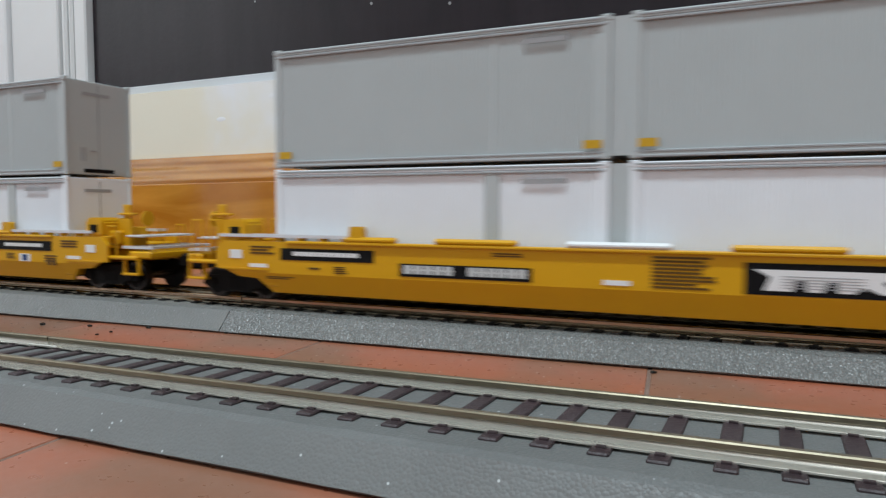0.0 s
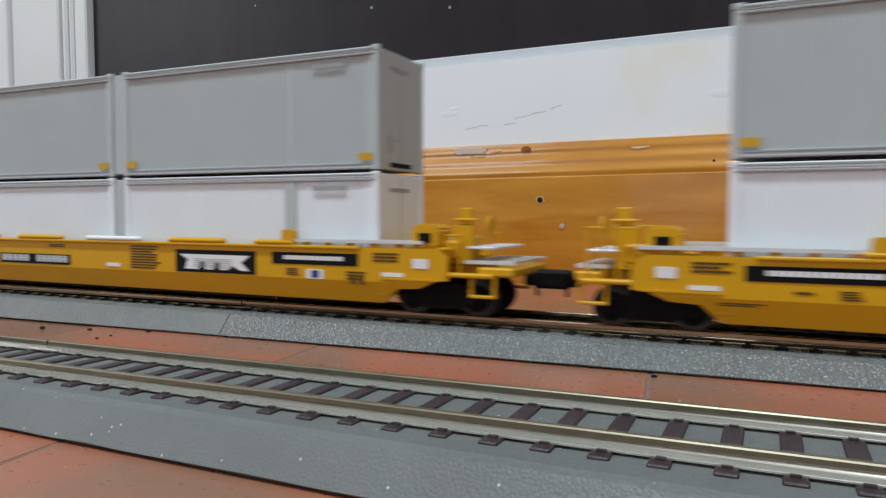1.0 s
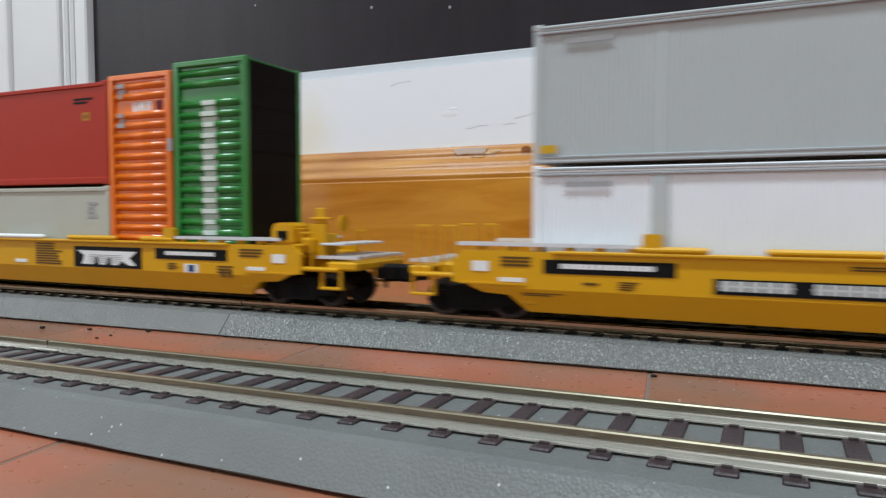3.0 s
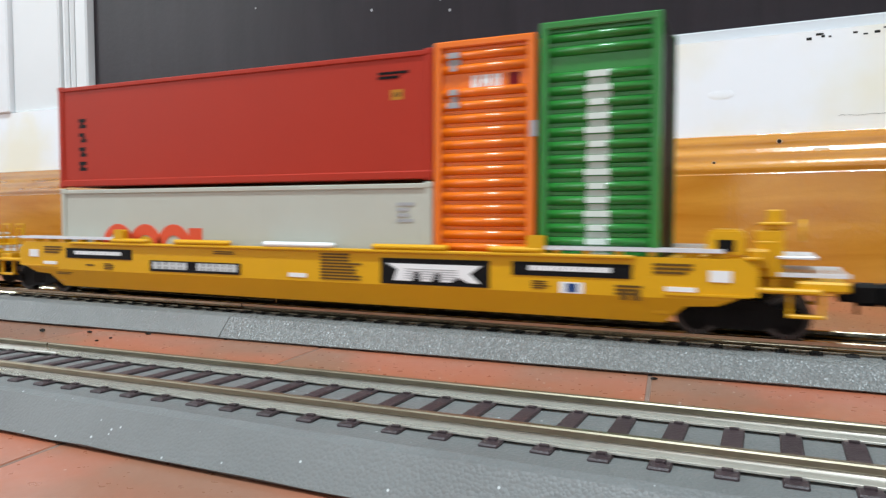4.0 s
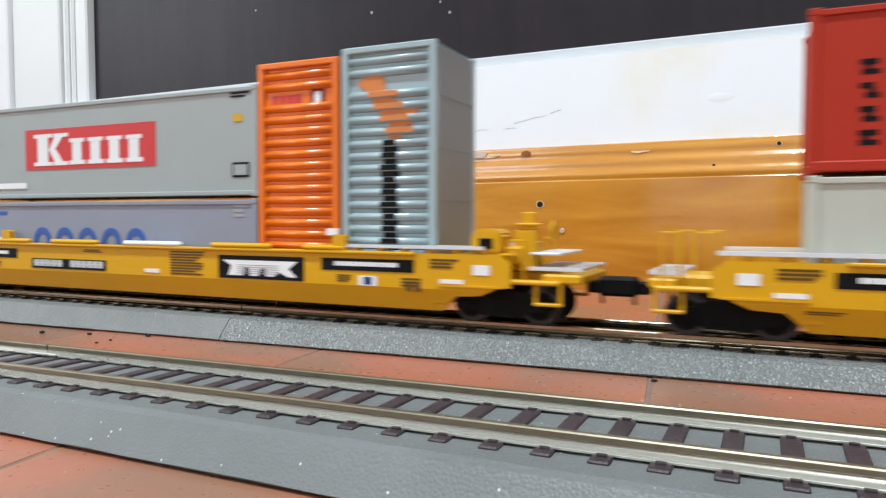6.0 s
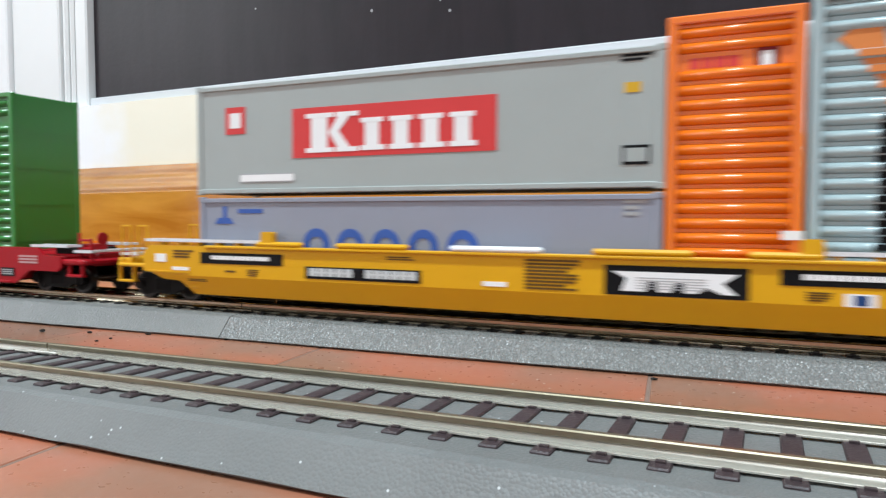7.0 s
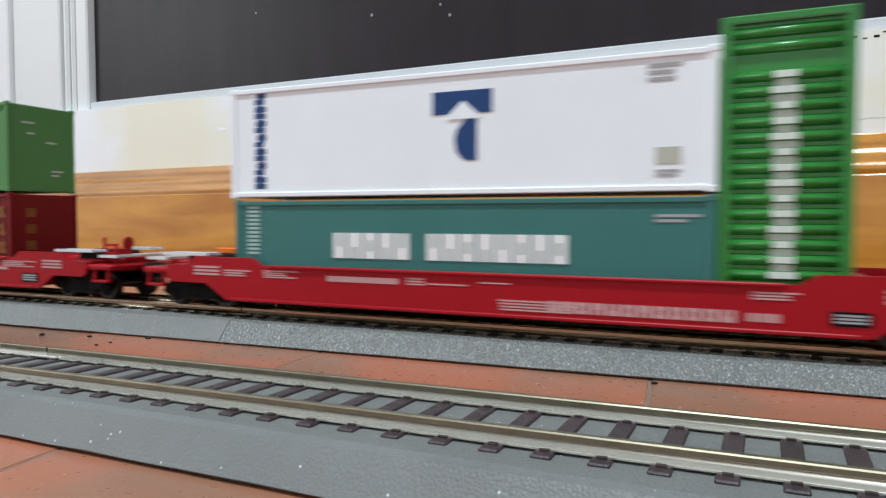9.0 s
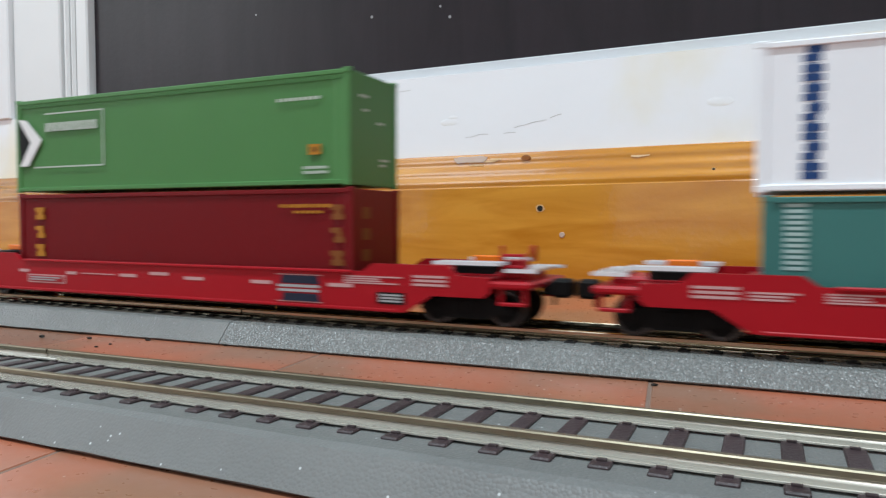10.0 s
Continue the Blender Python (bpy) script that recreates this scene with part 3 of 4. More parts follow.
def yellow_car(u, left_tower, seed):
    c = thing("well_wagon", "yellow double-stack model well wagon with black label panels", "wagon", u, REAR_Y, RAIL_TOP, "wagons of the train")
    F = -16.5
    lean = lambda z: max(0, (8.8 - z)) * .42
    top = [(-113.5, 8.8), (113.5, 8.8), (122.5, 8.8), (124.5, 9.8), (128, 9.8), (128, 15.5), (125, 18.2), (-125, 18.2), (-128, 15.5), (-128, 9.8), (-124.5, 9.8), (-122.5, 8.8)]
    low = [(-107, 2.8), (107, 2.8), (112, 7.0), (119, 7.4), (122.5, 8.8), (-122.5, 8.8), (-119, 7.4), (-112, 7.0)]
    for sd in (1, -1):
        part("side_sill", prism(top, sd * F, sd * (F + 1.2)), M_YELLOW, c)
        part("lower_sill", prism(low, sd * F, sd * (F + 1.2), lambda z, q=sd: q * lean(z)), M_YELLOW, c)
        part("top_chord", boxes((-100, 100, sd * F - .9, sd * F + .9, 17.6, 18.5), bevel=.25), M_YELLOW, c)
        for x0 in (107, -126):
            part("step_edge", boxes((x0, x0 + 19, sd * F - .5, sd * F + .5, 9.6, 10.1)), M_YELLOW, c)
    part("well_floor", boxes((-104, 104, -13.4, 13.4, 3.6, 4.4)), M_BLACK, c)
    for sd in (-1, 1):
        a, b = sorted((sd * 104.5, sd * 108.5))
        part("bulkhead", boxes((a, b, -15.2, 15.2, 4.5, 17.4), bevel=.5), M_YELLOW, c)
        a, b = sorted((sd * 108.6, sd * 140))
        part("end_sill", boxes((a, b, -8, 8, 10.4, 14.2), bevel=.8), M_YELLOW, c)
        a, b = sorted((sd * 108.6, sd * 127))
        part("end_deck", boxes((a, b, -15.2, 15.2, 14.4, 15.6), bevel=.4), M_YELLOW, c)
        a, b = sorted((sd * 127.2, sd * 141))
        for yy in (-14.5, 14.5):
            part("end_beam", boxes((a, b, yy - 1.6, yy + 1.6, 10.8, 12.0), bevel=.4), M_YELLOW, c)
            q0, q1 = sorted((sd * 134, sd * 141.5))
            part("sill_step", boxes((q0, q0 + .9, yy - .6, yy + .6, 5.6, 11), (q1 - .9, q1, yy - .6, yy + .6, 5.6, 11), (q0, q1, yy - 1.2, yy + 1.2, 5.6, 6.4), bevel=.2), M_YELLOW, c)
        tip = 146.5 if sd > 0 else 142.5
        q0, q1 = sorted((sd * 136, sd * tip))
        part("end_beam", boxes((q0, q1, -14.5, 14.5, 11.2, 13.6), bevel=.5), M_YELLOW, c)
        q0, q1 = sorted((sd * (132 if sd > 0 else 134), sd * tip))
        w = grate(c, q0, q1, 0, -13.5, 13.5, M_STEEL, 2.2)
        w.location = Vector((0, 0, 14.4)) * MM
        q0, q1 = sorted((sd * 77.5, 120.5 if sd > 0 else -126.5))
        grate(c, q0, q1, 19.4, -16.8, -12.2, M_STEEL)
        grate(c, q0, q1, 19.4, 12.2, 16.8, M_STEEL)
        for k in range(6):
            x = sd * (80 + 8 * k)
            part("walkway_bracket", boxes((x - .8, x + .8, -16, -13, 18.3, 19.3)), M_YELLOW, c)
            part("walkway_bracket", boxes((x - .8, x + .8, 13, 16, 18.3, 19.3)), M_YELLOW, c)
        for yy in (-16.2, 16.2):
            x = sd * 75
            part("corner_guide", prism([(x - 2.4, 18.4), (x + 2.4, 18.4), (x + 2.2, 22.5), (x + 1.8, 22.9), (x - 1.8, 22.9), (x - 2.2, 22.5)], yy - 1.0, yy + 1.0), M_YELLOW, c)
        coupler(c, sd * (145 if sd > 0 else 144), sd)
        truck(c, sd * 124)
        # thin bent-wire grab irons
        for yy in (-15.2, 15.2):
            for x0, x1, top in (((127.2, 131.5, 21.6),) if sd > 0 else ((-139.5, -134.8, 24.0), (-131.8, -127.0, 24.0))):
                part("grab_iron", boxes((x0, x0 + .5, yy - .25, yy + .25, 12.1, top), (x1 - .5, x1, yy - .25, yy + .25, 12.1, top), (x0, x1, yy - .3, yy + .3, top, top + .6), bevel=.1), M_YELLOW, c)
    for x0, x1, m in ((-79, -62, M_YELLOW), (-50, -26, M_YELLOW), (-13, 13, M_WHITE), (26, 50, M_YELLOW), (62, 77, M_YELLOW)):
        for sd in (-1, 1):
            part("side_pad", boxes((x0, x1, sd * 16.4 - 1.1, sd * 16.4 + 1.1, 18.4, 20.0), bevel=.6), m, c, "white pad" if m == M_WHITE else "")
    ends = [1] + ([-1] if left_tower else [])
    for sd in ends:
        q0, q1 = sorted((sd * 117, sd * 124.5))
        hood = prism([(q0 - .6, 18.6), (q1 + .6, 18.6), (q1 + .6, 23.4), (q1 - .6, 24.8), (q0 + .8, 24.8), (q0 - .6, 23.4)], -15.8, -7.6)
        bmesh.ops.bevel(hood, geom=hood.edges[:], offset=.0005, segments=2, affect="EDGES", clamp_overlap=True)
        b = part("brake_housing", hood, M_YELLOW, c)
        part("housing_opening", boxes((q0 + 1.8, q1 - 1.8, -16.0, -15.6, 19.8, 22.4)), M_BLACK, b)
        part("housing_base", boxes((q0 - 2.5, q1 + 4, -15.4, -6, 17.9, 18.6), bevel=.2), M_YELLOW, c)
        k0, k1 = sorted((sd * 125.2, sd * 130))
        part("valve_block", boxes((k0, k1, -13.5, -8, 15.7, 20.4), bevel=.6), M_YELLOW, c)
        t0, t1 = sorted((sd * 127, sd * 133.2))
        m = sd * 131
        part("brake_tower", boxes((t0, t1, -11, -9.6, 14, 24.6), (m - 1.7, m + 1.7, -10.8, -9.6, 24.6, 29.2), (m - 3.4, m + 3.4, -11.4, -8.6, 25.6, 26.4),
                                  (t0 + .8, t1 - .8, -9.6, -3, 14, 21.5), bevel=.25), M_YELLOW, c)
        b = bmesh.new()
        bmesh.ops.create_cone(b, cap_ends=True, segments=18, radius1=.0026, radius2=.0026, depth=.0007, matrix=Matrix.Translation(Vector((sd * 137, -7, 24.5)) * MM) @ Matrix.Rotation(math.pi / 2, 4, "Y"))
        part("brake_wheel", b, M_YELLOW, c)
        q0, q1 = sorted((sd * 132, sd * 140))
        part("cross_walk", boxes((q0, q1, -12, 12, 18.2, 18.9), bevel=.2), M_STEEL, c)
    # printing on the camera's side
    f = F - .02
    for sd, x0, x1 in ((-1, -102.3, -69.4), (1, 68.6, 99.5)):
        p = print_box("label_panel", c, x0, x1, 12.9, 16.3, f, M_LABEL)
        blocks(p, x0 + 4.5, x1 - 5, 14.2, 15.4, 14, f - .17, M_WHITE, .1, gap=.12)
    p = print_box("number_panel", c, -61, -22, 9.6, 13.1, f, M_LABEL)
    for x0, x1, n in ((-59.8, -44.2, 5), (-40.2, -23.2, 6)):
        blocks(p, x0, x1, 10.4, 12.7, n, f - .17, M_MIDGREY, .06, gap=.2, seed=seed)
        print_box("letter_bar", p, x0, x1, 11.3, 11.75, f - .2, M_MIDGREY, .04)
    p = print_box("emblem_panel", c, 29.0, 62.2, 9.2, 16.2, f, M_LABEL)
    e = part("emblem", prism([(31, 14.8), (60, 14.8), (56.6, 12.6), (59.6, 10.2), (56.5, 10.2), (53, 11.6), (51, 10.2), (48, 10.2), (48, 12.5), (46, 12.5), (45, 10.2), (42, 10.2),
                              (41.6, 12.6), (39.6, 12.6), (39, 10.2), (33.2, 10.2), (34.4, 13.2)], f - .3, f - .14), M_WHITE, p, "white plain emblem shape")
    for i in range(5):
        print_box("emblem_stripe", p, 37, 53, 13.3 - i * .62, 13.5 - i * .62, f - .3, M_GREYPRINT, .06)
    bars(c, 8.3, 23, 9.4, 17.2, 9, f, M_BROWNPRINT, .35, seed=seed)
    print_box("data_plate", c, -3.4, 3.2, 9.8, 11.0, f, M_WHITE)
    p = print_box("data_plate", c, 81.5, 87.5, 8.9, 11.6, f, M_WHITE)
    print_box("plate_mark", p, 83.2, 86, 9.2, 11.3, f - .17, M_NAVY, .06)
    bars(c, 74, 79, 9.6, 11.8, 4, f, M_BROWNPRINT, .3, seed=seed + 1)
    bars(c, 95.5, 102.5, 8.9, 11.6, 3, f, M_BROWNPRINT, .2, seed=seed + 2)
    print_box("plate_mark", c, 97, 98.6, 7.9, 10.3, f, M_BROWNPRINT)
    print_box("plate_mark", c, 99.8, 101.6, 7.9, 10.3, f, M_BROWNPRINT)
    for sd in (-1, 1):
        a, b = sorted((sd * 107.5, sd * 114.5))
        print_box("data_plate", c, a, b, 10.4, 11.5, f, M_WHITE)
        a, b = sorted((sd * 117.4, sd * 122.2))
        print_box("data_plate", c, a, b, 12.9, 15.5, f, M_WHITE)
        a, b = sorted((sd * 104.5, sd * 114))
        bars(c, a, b, 14.2, 17.0, 3, f, M_BROWNPRINT, .3, seed=seed + 5)
    bars(c, -92, -88, 10.2, 11.2, 1, f, M_BROWNPRINT)
    bars(c, -83, -78, 9.4, 11.6, 4, f, M_BROWNPRINT, .3, seed=seed + 3)
    bars(c, -108, -97, 7.0, 8.4, 3, f + .5, M_BROWNPRINT, .4, seed=seed + 4)
    bars(c, -33, -24, 15.6, 16.8, 2, f, M_BROWNPRINT, .2, seed=seed + 6)
    squeeze(c, 0.957)
    MOVERS.append(c)
    return c


def red_car(u, kind):
    c = thing("well_wagon", "red double-stack model well wagon with white lettering bars", "wagon", u, REAR_Y, RAIL_TOP, "wagons of the train")
    F = -16.5
    top = [(-93.5, 8.0), (-85.5, 3.1), (85.5, 3.1), (93.5, 8.0), (108, 8.0), (110, 9.5), (110, 13.2), (101, 13.6), (98, 16.2), (75.5, 16.2), (72, 13.9), (-72, 13.9), (-75.5, 16.2),
           (-98, 16.2), (-101, 13.6), (-110, 13.2), (-110, 9.5), (-108, 8.0)]
    for sd in (1, -1):
        part("side_sill", prism(top, sd * F, sd * (F + 1.2)), M_RED, c)
        part("top_chord", boxes((-69, 69, sd * F - .7, sd * F + .9, 13.3, 14.2), bevel=.25), M_RED, c)
        part("lower_chord", boxes((-83, 83, sd * F - .5, sd * F + .6, 3.0, 3.9), bevel=.2), M_RED, c)
    part("well_floor", boxes((-82, 82, -13.4, 13.4, 3.6, 4.4)), M_BLACK, c)
    for sd in (-1, 1):
        a, b = sorted((sd * 82.5, sd * 86.5))
        part("bulkhead", boxes((a, b, -15.2, 15.2, 4.5, 15), bevel=.5), M_RED, c)
        a, b = sorted((sd * 86.6, sd * 118))
        part("end_sill", boxes((a, b, -8, 8, 9.6, 14.4), bevel=.8), M_RED, c)
        part("end_deck", boxes((min(sd * 86.6, sd * 110), max(sd * 86.6, sd * 110), -15.2, 15.2, 12.4, 13.4), bevel=.4), M_RED, c)
        a, b = sorted((sd * 108, sd * 121))
        part("end_beam", boxes((a, b, -16, 16, 10.4, 12.4), bevel=.6), M_RED, c)
        for yy in (-14.8, 14.8):
            q0, q1 = sorted((sd * 112, sd * 119.5))
            part("sill_step", boxes((q0, q0 + 1, yy - .6, yy + .6, 6.2, 10.6), (q1 - 1, q1, yy - .6, yy + .6, 6.2, 10.6), (q0, q1, yy - 1.2, yy + 1.2, 6.2, 7.1), bevel=.2), M_RED, c)
        q0, q1 = sorted((sd * 93.5, sd * 112.5))
        grate(c, q0, q1, 16.4, -15.8, -9.5, M_STEEL, 1.6)
        grate(c, q0, q1, 16.4, 9.5, 15.8, M_STEEL, 1.6)
        q0, q1 = sorted((sd * 112.8, sd * 121.5))
        grate(c, q0, q1, 14.6, -13.5, 13.5, M_STEEL, 1.6)
        part("orange_lever", boxes((min(sd * 98, sd * 106), max(sd * 98, sd * 106), 2, 4.5, 16.2, 18.2), bevel=.3), M_ORANGE, c, "orange plastic lever")
        part("hinge_block", boxes((min(sd * 96, sd * 109), max(sd * 96, sd * 109), -8, 8, 13.4, 16.0), bevel=.4), M_BLACK, c)
        coupler(c, sd * 119, sd)
        truck(c, sd * 102)
    part("ladder_post", boxes((110.5, 111.4, -10, -9, 12, 21.5), (116.5, 117.4, -10, -9, 12, 19.5), (110.5, 117.4, -10, -9, 18.5, 19.3), (110.5, 117.4, -10, -9, 15.5, 16.3),
                              (111, 116, -9, -2, 13, 17.5), bevel=.2), M_RED, c)
    b = bmesh.new()
    bmesh.ops.create_cone(b, cap_ends=True, segments=18, radius1=.0022, radius2=.0022, depth=.0007, matrix=Matrix.Translation(Vector((118.4, -6, 19.5)) * MM) @ Matrix.Rotation(math.pi / 2, 4, "Y"))
    part("brake_wheel", b, M_RED, c)
    f = F - .02
    for sd in (-1, 1):
        a, b = sorted((sd * 88, sd * 98))
        bars(c, a, b, 10.3, 13.6, 3, f, M_PINKPRINT, 0)
    if kind == 1:
        for i in range(4):
            print_box("lettering_stripe", c, 4 - i * .2, 22 + i, 4.9 + i * .75, 5.3 + i * .75, f, M_PINKPRINT)
        blocks(c, 16, 59.5, 5.0, 7.8, 12, f, M_PINKPRINT, .16, gap=.16)
        blocks(c, -48.5, -25.5, 10.2, 11.8, 9, f, M_PINKPRINT, .16, gap=.12)
        bars(c, -86, -75.5, 10.4, 12.6, 3, f, M_PINKPRINT, .3)
        bars(c, -71, -57.5, 10.4, 12.8, 4, f, M_PINKPRINT, .5)
        bars(c, -22.8, -17.7, 10.1, 12.3, 3, f, M_PINKPRINT, 0)
        bars(c, -16.8, -5.2, 10.4, 11.0, 1, f, M_PINKPRINT)
        bars(c, -2, 6.5, 11.3, 11.9, 1, f, M_PINKPRINT)
        bars(c, 62.5, 72.5, 10.3, 12.3, 3, f, M_PINKPRINT, .3)
        blocks(c, 61.4, 68.2, 5.5, 7.4, 3, f, M_PINKPRINT, .16)
        p = print_box("data_plate", c, 77.8, 85.5, 5.5, 8.6, f, M_LABEL)
        bars(p, 78.6, 84.6, 6, 8.2, 3, f - .17, M_GREYPRINT)
    else:
        p = print_box("emblem_panel", c, 42.8, 58.8, 4.4, 12.4, f, M_RED)
        part("emblem", prism([(44.4, 9.8), (45, 12.1), (57.4, 12.1), (58.2, 9.8)], f - .34, f - .17), M_DARKNAVY, p, "dark blue plain emblem")
        part("emblem", prism([(45, 4.7), (45.6, 6.9), (57.6, 6.9), (58.2, 4.7)], f - .34, f - .17), M_DARKNAVY, p, "dark blue plain emblem")
        bars(p, 43.5, 58, 7.1, 9.7, 2, f - .17, M_GREYPRINT)
        for z in (4.4, 12.2):
            print_box("panel_edge", p, 42.8, 58.8, z, z + .25, f - .17, M_PINKPRINT, .05)
        p = print_box("data_plate", c, 76.9, 85.6, 5.2, 8.4, f, M_LABEL)
        bars(p, 77.8, 84.8, 5.6, 8.1, 3, f - .17, M_GREYPRINT)
        for x0, x1, z in ((6.9, 14.7, 9.3), (33.4, 40.9, 9.2), (60.9, 69, 9.3), (-47.5, -42.3, 9.3), (-21.5, -14.1, 9.3), (-8, 0, 10.3), (-72, -67, 9.5)):
            print_box("data_plate", c, x0, x1, z, z + 1.0, f, M_PINKPRINT)
        p = print_box("data_plate", c, -67.3, -48, 5.9, 8.8, f, M_PINKPRINT)
        print_box("plate_mark", p, -66.6, -48.7, 6.3, 8.4, f - .17, M_RED, .06)
        bars(p, -66, -50, 6.6, 8.2, 2, f - .2, M_GREYPRINT, .2)
        bars(c, 66.2, 86, 10.4, 12.8, 4, f, M_PINKPRINT, .5)
        bars(c, -40, -24, 9.6, 10.1, 1, f, M_PINKPRINT)
    MOVERS.append(c)
    return c


CAR = [yellow_car(-33, True, 3), yellow_car(-325.4, False, 11), yellow_car(-618.6, False, 23), yellow_car(-911, False, 31), red_car(-1183, 1), red_car(-1440, 2)]
HALF = 14.0


def container(name, label, u0, u1, z0, z1, material, pitch=0.0, depth=.35, end_seams=0):
    """A lying container: walls, pressed ribs, rails, posts and corner castings, in its own space from the floor of the box."""
    c = thing(name, label, "container", u0, REAR_Y, z0, "containers on the train")
    L, H = u1 - u0, z1 - z0
    xs = [2.0]
    ys = [0]
    if pitch:
        x = 3.0
        while x + pitch < L - 3:
            for fx, d in ((0, 0), (.22, 1), (.5, 1), (.72, 0)):
                xs.append(x + fx * pitch)
                ys.append(d)
            x += pitch
    xs.append(L - 2.0)
    ys.append(0)
    for sd in (-1, 1):
        bm = bmesh.new()
        lo = [bm.verts.new(Vector((x, sd * (HALF - .5 - depth * d), 1.6)) * MM) for x, d in zip(xs, ys)]
        hi = [bm.verts.new(Vector((x, sd * (HALF - .5 - depth * d), H - 1.4)) * MM) for x, d in zip(xs, ys)]
        for i in range(len(xs) - 1):
            bm.faces.new((lo[i], lo[i + 1], hi[i + 1], hi[i])[::1 if sd < 0 else -1])
        part("side_wall", bm, material, c)
    part("roof", boxes((.6, L - .6, -HALF + .5, HALF - .5, H - 1.0, H - .4), bevel=.2), material, c)
    part("base", boxes((.6, L - .6, -HALF + .5, HALF - .5, .3, 1.2)), material, c)
    for x0, x1 in ((.5, 1.2), (L - 1.2, L - .5)):
        part("end_wall", boxes((x0, x1, -HALF + .6, HALF - .6, .8, H - .8)), material, c)
    for sd in (-1, 1):
        for z in (0.35, H - 1.75):
            part("rail", boxes((1.2, L - 1.2, sd * (HALF - .45) - .45, sd * (HALF - .45) + .45, z, z + 1.4), bevel=.2), material, c)
        for x0, x1 in ((0, 2.2), (L - 2.2, L)):
            part("post", boxes((x0, x1, sd * (HALF - .6) - .6, sd * (HALF - .6) + .6, 0, H), bevel=.25), material, c)
            for z in (-.05, H - 1.55):
                part("corner_casting", boxes((x0 - .1, x1 + .1, sd * (HALF - .7) - .8, sd * (HALF - .7) + .8, z, z + 1.6), bevel=.2), material, c)
    for k in range(end_seams):
        z = H * (k + 1) / (end_seams + 1)
        part("end_seam", boxes((L - .5, L - .2, -HALF + 1.4, HALF - 1.4, z - .2, z + .2)), material, c)
    MOVERS.append(c)
    return c


def standing_box(label, u0, u1, z0, z1, material, end_mat, seams=4):
    """A short container stood on its end, with pressed ribs across its face."""
    c = thing("standing_container", label, "container", u0, REAR_Y, z0, "containers stood on end")
    W, H = u1 - u0, z1 - z0
    part("body", boxes((.6, W - .6, -HALF + 1.2, HALF - 1.2, .4, H - .4), bevel=.2), material, c)
    zs = [H - 3.8, H - 7.2] + [H - 13.4 - 3.38 * k for k in range(17) if H - 13.4 - 3.38 * k > 3]
    for z in zs:
        rib = extrude_x([(-HALF + 1.25, z - 1.35), (-HALF + .75, z - 1.05), (-HALF + .3, z - .55), (-HALF + .12, z), (-HALF + .3, z + .5), (-HALF + .75, z + .95), (-HALF + 1.25, z + 1.25)], 2.4, W - 2.4)
        ob = part("rib", rib, material, c)
        for q in ob.data.polygons:
            q.use_smooth = abs(q.normal.x) < .5 and q.normal.y < .5
    for x0, x1 in ((0, 2.2), (W - 2.2, W)):
        for sd in (-1, 1):
            part("post", boxes((x0, x1, sd * (HALF - 1) - 1.0, sd * (HALF - 1) + 1.0, 0, H), bevel=.3), material, c)
    for z in (0, H - 1.8):
        part("rail", boxes((1, W - 1, -HALF - .05, -HALF + 1.6, z, z + 1.8), bevel=.3), material, c)
        part("rail", boxes((1, W - 1, HALF - 1.6, HALF + .05, z, z + 1.8), bevel=.3), material, c)
    part("end_panel", boxes((W - .75, W - .3, -HALF + 1.9, HALF - 1.9, 1, H - 1)), end_mat, c)
    part("top_cap", boxes((1.5, W - 1.5, -HALF + 1, HALF - 1, H - .6, H - .15), bevel=.2), material, c)
    for k in range(seams):
        z = H * (k + 1) / (seams + 1)
        part("seam", boxes((W - .35, W - .1, -HALF + 1.9, HALF - 1.9, z - .25, z + .25)), end_mat, c)
    MOVERS.append(c)
    return c, zs


def column(c, x0, x1, zs, material, z_lo, z_hi, name="letter_block"):
    """Printing that runs down over the ribs: a patch on each rib and one in each hollow, shaded by colour on green
    boxes.
    """
    zz = sorted(z for z in zs if z_lo < z < z_hi)
    # hollow shade put into the colour: duller white between pale-printed ribs
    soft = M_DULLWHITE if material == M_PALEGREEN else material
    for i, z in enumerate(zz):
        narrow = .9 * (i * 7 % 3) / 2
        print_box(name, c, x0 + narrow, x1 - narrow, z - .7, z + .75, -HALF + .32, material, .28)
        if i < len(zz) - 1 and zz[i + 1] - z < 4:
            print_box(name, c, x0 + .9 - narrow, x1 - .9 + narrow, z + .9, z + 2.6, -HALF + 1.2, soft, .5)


FACE = -HALF
BASE = 13.6


